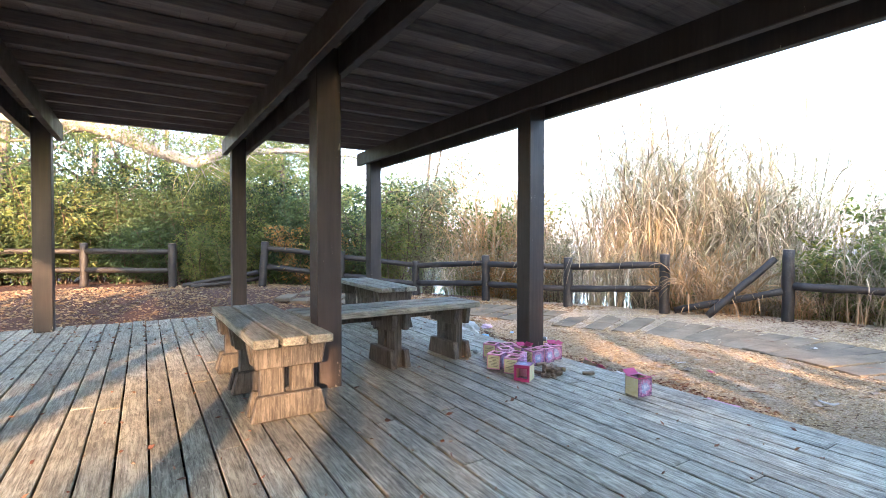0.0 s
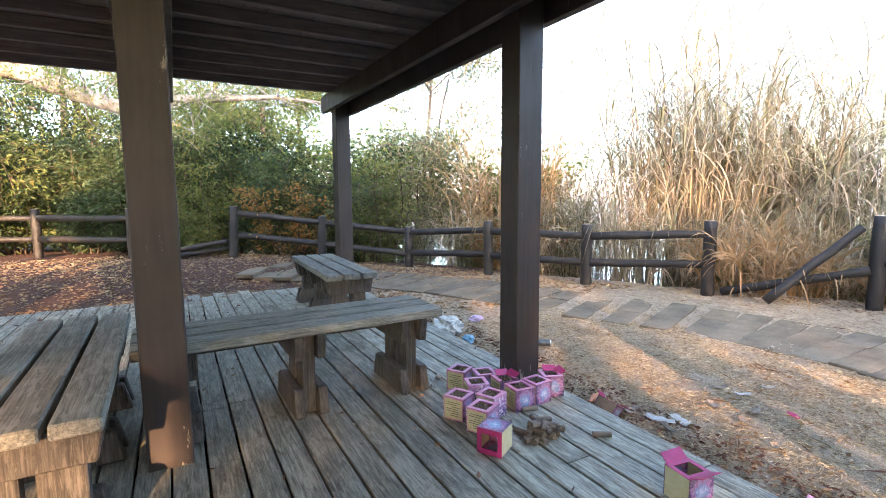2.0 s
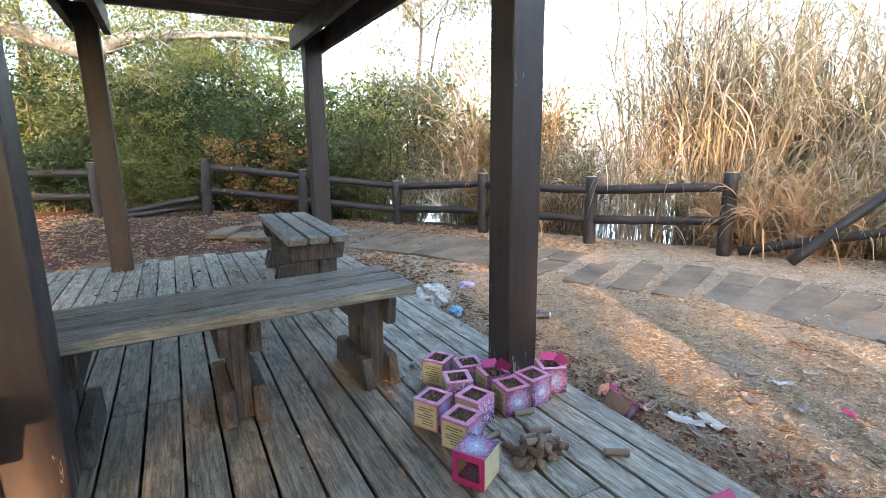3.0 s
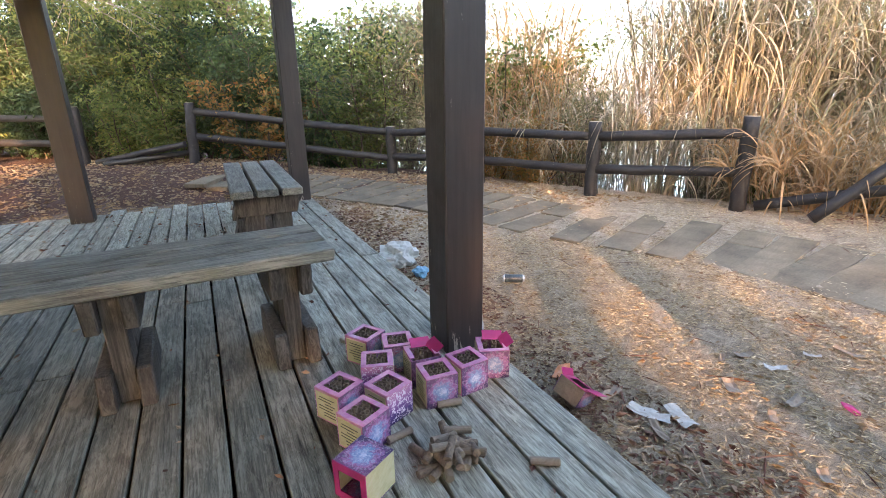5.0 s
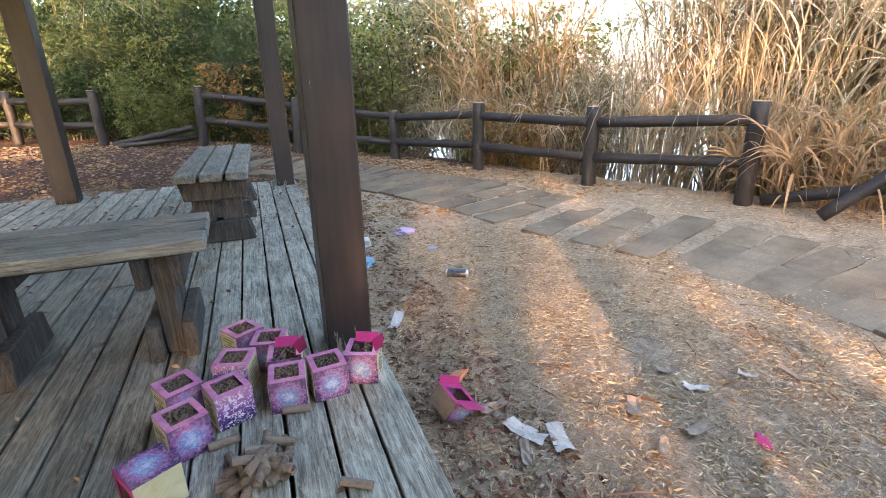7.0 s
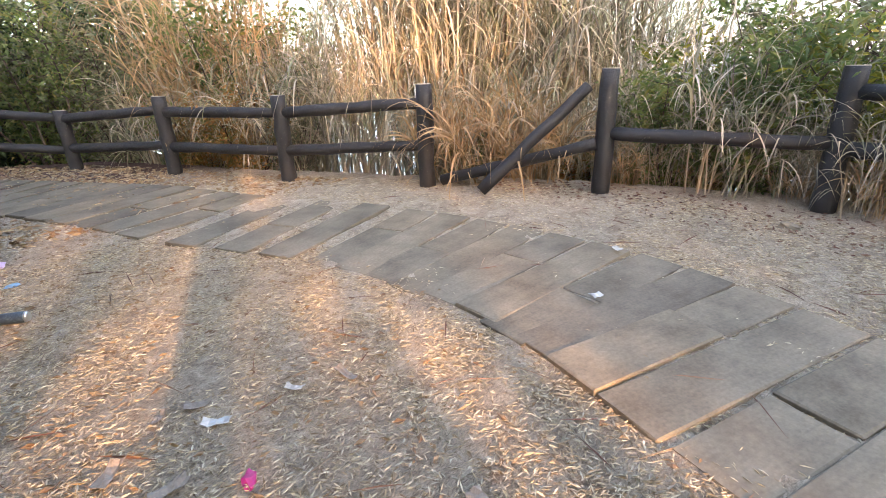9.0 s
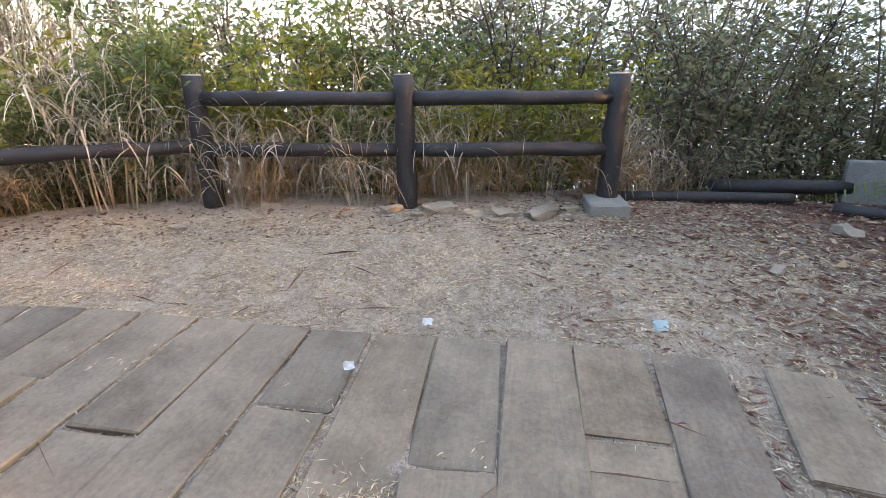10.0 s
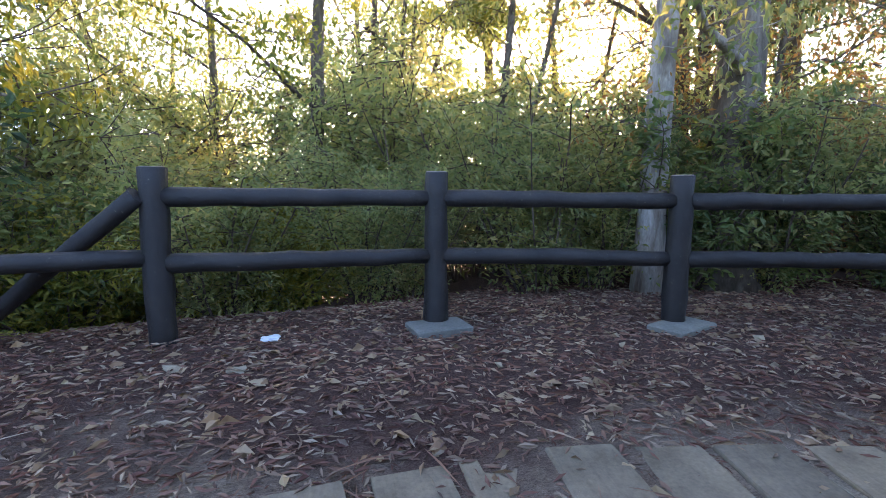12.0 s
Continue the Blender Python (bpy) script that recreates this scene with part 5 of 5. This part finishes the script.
def open_carton(m, label, flaps, inside=MAGENTA, end=LABEL_CARD):
    """An emptied carton, open at its top (local z)."""
    b = empty("empty_carton", m, label, "firework box", "spent firework cartons by the post")
    t = 0.004
    for s in (-1, 1):
        part("side_panel", one_block((S, t, S), 0.0008), BURST, b, "printed side with a firework picture", pose(0, s * (S / 2 - t / 2), S / 2))
        part("end_panel", one_block((t, S - 2 * t, S), 0.0008), end, b, "plain card end", pose(s * (S / 2 - t / 2), 0, S / 2))
    part("bottom", one_block((S - 2 * t, S - 2 * t, t), 0), PINK, b, "", pose(0, 0, t / 2))
    rim = 0.03
    for s in (-1, 1):
        part("rim", one_block((S, rim, 0.003), 0), inside, b, "bright pink rim", pose(0, s * (S / 2 - rim / 2), S + 0.002))
        part("rim", one_block((rim * 0.8, S - 2 * rim, 0.003), 0), inside, b, "bright pink rim", pose(s * (S / 2 - rim * 0.4), 0, S + 0.002))
    for s, an in flaps:
        part("flap", one_block((S * 0.9, 0.06, 0.003), 0), inside, b, "bright pink flap", pose(0, s * (S / 2 + 0.02 * math.cos(radians(an))), S + 0.02, s * an, 0, 3))
    return b


# lying on its side, its mouth towards the near end of the deck
open_carton(pose(3.56, 3.675, DECK_Z + S / 2, 90, 0, -59) @ pose(0, 0, -S / 2), "emptied firework carton lying on its side on the deck", ())
open_carton(pose(4.08, 2.87, DECK_Z + 0.001, 0, 0, -8), "opened firework carton standing alone on the deck", ((1, 38), (-1, 25)))
open_carton(pose(4.67, 3.90, ground_z(4.67, 3.90) + 0.015, 14, 30, 20) @ Matrix.Diagonal((1.1, 1.0, 0.62, 1)), "crushed firework carton on the ground by the deck", ((1, 60), (-1, 15)), MAGENTA, CARD)
open_carton(pose(4.72, 2.55, ground_z(4.72, 2.55) + 0.01, 4, 8, 15) @ Matrix.Diagonal((1.2, 1.1, 0.22, 1)), "torn flattened firework carton on the ground by the deck", ((1, 50), (-1, 20)), PINK, CARD)


def build_tubes():
    rng = random.Random(41)
    for k in range(30):
        layer = k // 14
        a, r = rng.uniform(0, 2 * math.pi), 0.125 * math.sqrt(rng.random()) * (1 - 0.28 * layer)
        x, y = 3.895 + 1.05 * r * math.cos(a), 3.685 + 0.95 * r * math.sin(a)
        way = rng.gauss(20, 45) if k % 3 else rng.uniform(0, 180)
        z = DECK_Z + 0.0165 + 0.027 * layer + (0.008 if layer else 0)
        m = pose(x, y, z, 0, 90 + (rng.uniform(-14, 14) if layer else 0), way) @ pose(0, 0, -0.054)
        tagged(part_mesh("firework_tube", LOOSE if rng.random() < 0.55 else LOOSE_SOOT, None, None, "", m), "loose brown cardboard firework tube in a heap on the deck", "cardboard tube", "loose firework tubes")
    for x, y, way in ((4.18, 3.48, -32), (4.03, 3.955, -12), (3.76, 3.86, 10)):
        tagged(part_mesh("firework_tube", LOOSE, None, None, "", pose(x, y, DECK_Z + 0.017, 0, 90, way) @ pose(0, 0, -0.054)), "single loose cardboard firework tube on the deck", "cardboard tube", "loose firework tubes")


build_tubes()


# ---- small rubbish ----
def crumpled(name, size, mat, m, label, category, seed, sub=3, rough=0.35):
    bm = bmesh.new()
    bmesh.ops.create_icosphere(bm, subdivisions=sub, radius=0.5)
    off = Vector((seed * 3.7, seed * 1.3, 0.0))
    for v in bm.verts:
        n = noise.noise(v.co * 3.1 + off) + 0.6 * noise.noise(v.co * 8.0 + off)
        v.co = v.co * (1 + rough * n)
        v.co = Vector((v.co.x * size[0], v.co.y * size[1], max(v.co.z, -0.32) * size[2]))
    low = min(v.co.z for v in bm.verts)
    for v in bm.verts:
        v.co.z -= low
    return tagged(part(name, bm, mat, None, "", m), label, category)


def plastic(name, colour):
    m = Mat(name, 0.35, spec=0.5).color(colour)
    m.b.inputs["Transmission Weight"].default_value = 0.25
    return m.m


BAG = plastic("white_plastic_film", (0.6, 0.62, 0.6))
gz = ground_z
crumpled("plastic_bag", (0.34, 0.30, 0.24), BAG, pose(4.64, 6.15, gz(4.64, 6.15), 0, 0, 20), "crumpled white plastic bag lying against the deck edge", "plastic bag", 1, 4, 0.5)
crumpled("plastic_wrapper", (0.14, 0.12, 0.10), plastic("blue_plastic_film", (0.18, 0.45, 0.66)), pose(4.72, 5.82, gz(4.72, 5.82), 0, 0, 50), "crumpled pale blue plastic wrapper on the ground", "wrapper", 2, 3, 0.5)
crumpled("paper_wrapper", (0.2, 0.14, 0.08), plastic("lilac_film", (0.62, 0.48, 0.7)), pose(5.25, 6.5, gz(5.25, 6.5), 0, 0, 10), "crumpled lilac wrapper on the dry straw", "wrapper", 3, 3, 0.5)
crumpled("plastic_wrapper", (0.09, 0.05, 0.03), plastic("blue_film", (0.2, 0.4, 0.6)), pose(5.35, 6.0, gz(5.35, 6.0), 0, 0, 10), "small blue wrapper scrap on the straw", "wrapper", 4, 2, 0.5)
crumpled("paper_ball", (0.05, 0.045, 0.045), WHITE, pose(3.78, 4.75, DECK_Z, 0, 0, 0), "small ball of white tissue on the deck", "tissue", 5, 3, 0.4)
crumpled("paper_wrapper", (0.09, 0.05, 0.02), MAGENTA, pose(5.79, 3.23, gz(5.79, 3.23), 0, 0, 70), "small red wrapper scrap on the straw", "wrapper", 6, 2, 0.5)
crumpled("plastic_wrapper", (0.13, 0.08, 0.02), plastic("pale_blue_film", (0.30, 0.40, 0.40)), pose(7.92, -0.56, gz(7.92, -0.56), 0, 0, -40), "flat pale blue wrapper on the bare earth", "wrapper", 7, 3, 0.4)
crumpled("paper_wrapper", (0.13, 0.09, 0.05), plastic("white_blue_film", (0.7, 0.75, 0.82)), pose(5.07, -4.6, gz(5.07, -4.6), 0, 0, 10), "crumpled white and blue wrapper in the leaf litter", "wrapper", 8, 3, 0.5)


crumpled("paper_wrapper", (0.17, 0.06, 0.05), plastic("orange_film", (0.62, 0.22, 0.08)), pose(4.80, 4.12, gz(4.80, 4.12), 0, 0, 25), "crumpled orange wrapper beside the crushed carton", "wrapper", 9, 3, 0.4)


def build_can():
    can = empty("drink_can", pose(5.31, 5.33, gz(5.31, 5.33) + 0.04, 0, 90, -30), "dark blue drink can lying on the straw", "can")
    body = printed("dark_printed_can", [(0.02, 0.03, 0.045), (0.05, 0.07, 0.09), (0.16, 0.2, 0.22)], 20.0, 0.3)
    silver = Mat("bare_can_metal", 0.3, 0.9).color((0.75, 0.75, 0.75)).m
    bm = bmesh.new()
    tube(bm, [(0, 0, z) for z in (-0.07, -0.068, 0.0, 0.066, 0.07)], [0.0325, 0.033, 0.033, 0.033, 0.032], 20)
    part("body", bm, body, can)
    for s in (-1, 1):
        bm = bmesh.new()
        tube(bm, [(0, 0, s * z) for z in (0.07, 0.078, 0.084, 0.085)], [0.032, 0.028, 0.027, 0.025], 20)
        part("can_end", bm, silver, can, "pale metal end")


build_can()


def scrap(x, y, w, l, turn, mat, label, seed, z=None):
    rng = random.Random(seed)
    bm = bmesh.new()
    bmesh.ops.create_grid(bm, x_segments=4, y_segments=3, size=0.5)
    for v in bm.verts:
        v.co = Vector((v.co.x * l + rng.uniform(-0.05, 0.05) * l, v.co.y * w + rng.uniform(-0.08, 0.08) * w, rng.uniform(0, 0.012) + 0.012 * (abs(v.co.x) > 0.4)))
    bmesh.ops.solidify(bm, geom=bm.faces[:], thickness=0.002)
    return tagged(part("paper_scrap", bm, mat, None, "", pose(x, y, (gz(x, y) if z is None else z) + 0.012, 0, 0, turn)), label, "paper scrap", "scraps on the ground")


scrap(4.92, 3.64, 0.07, 0.19, -62, WHITE, "flat white packet on the straw by the deck", 1)
scrap(4.69, 4.82, 0.06, 0.22, 62, WHITE, "long white paper strip by the deck edge", 2)
scrap(4.86, 3.84, 0.05, 0.14, 5, CARD, "torn cardboard strip by the deck edge", 3)
scrap(5.03, 3.56, 0.07, 0.17, 75, WHITE, "torn white paper scrap by the deck edge", 4)
scrap(4.82, 5.1, 0.05, 0.12, 30, CARD, "torn cardboard scrap on the leaves", 5)
rs = random.Random(15)
for k in range(16):
    x, y = rs.uniform(4.75, 6.6), rs.uniform(2.0, 3.9)
    scrap(x, y, rs.uniform(0.03, 0.06), rs.uniform(0.07, 0.16), rs.uniform(0, 180), rs.choice((CARD, WHITE, CARD)), "torn pale cardboard scrap on the dry straw", 20 + k)
for k, (x, y) in enumerate(((7.75, 3.05), (8.55, 3.33), (7.72, 1.03), (8.05, 0.65))):
    scrap(x, y, 0.05, 0.07, rs.uniform(0, 180), WHITE, "small white paper scrap on the slabs", 60 + k, gz(x, y) + 0.036)

ROCK = concrete("broken_concrete", (0.17, 0.145, 0.11), (0.33, 0.28, 0.215), False)


def rubble(x, y, size, turn, seed):
    """An angular broken lump of concrete."""
    rng = random.Random(seed)
    bm = bmesh.new()
    bmesh.ops.create_cube(bm, size=1.0)
    bmesh.ops.subdivide_edges(bm, edges=bm.edges[:], cuts=1, use_grid_fill=True)
    for v in bm.verts:
        v.co = Vector((v.co.x * size * rng.uniform(0.6, 1.2), v.co.y * size * 0.55 * rng.uniform(0.5, 1.3), v.co.z * size * 0.32 * rng.uniform(0.5, 1.3)))
    bmesh.ops.bevel(bm, geom=bm.edges[:], offset=size * 0.02, segments=1, affect="EDGES")
    ob = part("rock", bm, ROCK, None, "", pose(x, y, ground_z(x, y) + size * 0.1, rng.uniform(-8, 8), rng.uniform(-8, 8), turn))
    return tagged(ob, "pale broken concrete lump on the earth", "rock", "broken concrete by the fence")


for k, (x, y, size) in enumerate(((10.2, 0.35, 0.30), (10.05, 0.05, 0.18), (10.0, -0.25, 0.24), (9.95, -0.55, 0.34), (10.05, -0.85, 0.2), (10.25, 0.8, 0.22), (8.5, -1.7, 0.14), (9.1, -2.8, 0.24), (9.75, 0.0, 0.1), (9.85, -0.1, 0.12), (10.1, 0.55, 0.13), (5.6, -4.15, 0.13), (5.2, -4.0, 0.11), (7.0, -4.3, 0.12), (9.0, -2.3, 0.12), (10.0, 2.6, 0.16), (9.65, 5.6, 0.14))):
    rubble(x, y, size, 80 + 37 * k if k > 5 else 80 + 11 * k, 10 + k)


def deck_leaves():
    nr = np.random.default_rng(9)
    n = 1100
    x = nr.uniform(-1.5, 4.4, n)
    y = np.where(nr.uniform(size=n) < 0.5, nr.uniform(0.3, 9.0, n), nr.uniform(7.0, 9.1, n))
    x = np.where(nr.uniform(size=n) < 0.45, EDGE_X - 0.166 * np.round((EDGE_X - x) / 0.166) + nr.normal(0, 0.008, n), x)
    c = np.column_stack([x, y, np.full(n, DECK_Z + 0.003)])
    a = nr.uniform(0, 2 * np.pi, n)
    d = np.column_stack([np.cos(a), np.sin(a), nr.uniform(0.05, 0.35, n)])
    ln = nr.uniform(0.02, 0.055, n)
    v, f = leaf_cards(nr, c, d, ln, ln * nr.uniform(0.3, 0.6, n), -0.1, 0.0)
    tagged(new("leaf_litter", mesh_arrays("leaf_litter", v, f, LITTER)), "small dry leaves scattered on the deck", "ground litter", kind="stuff")


deck_leaves()
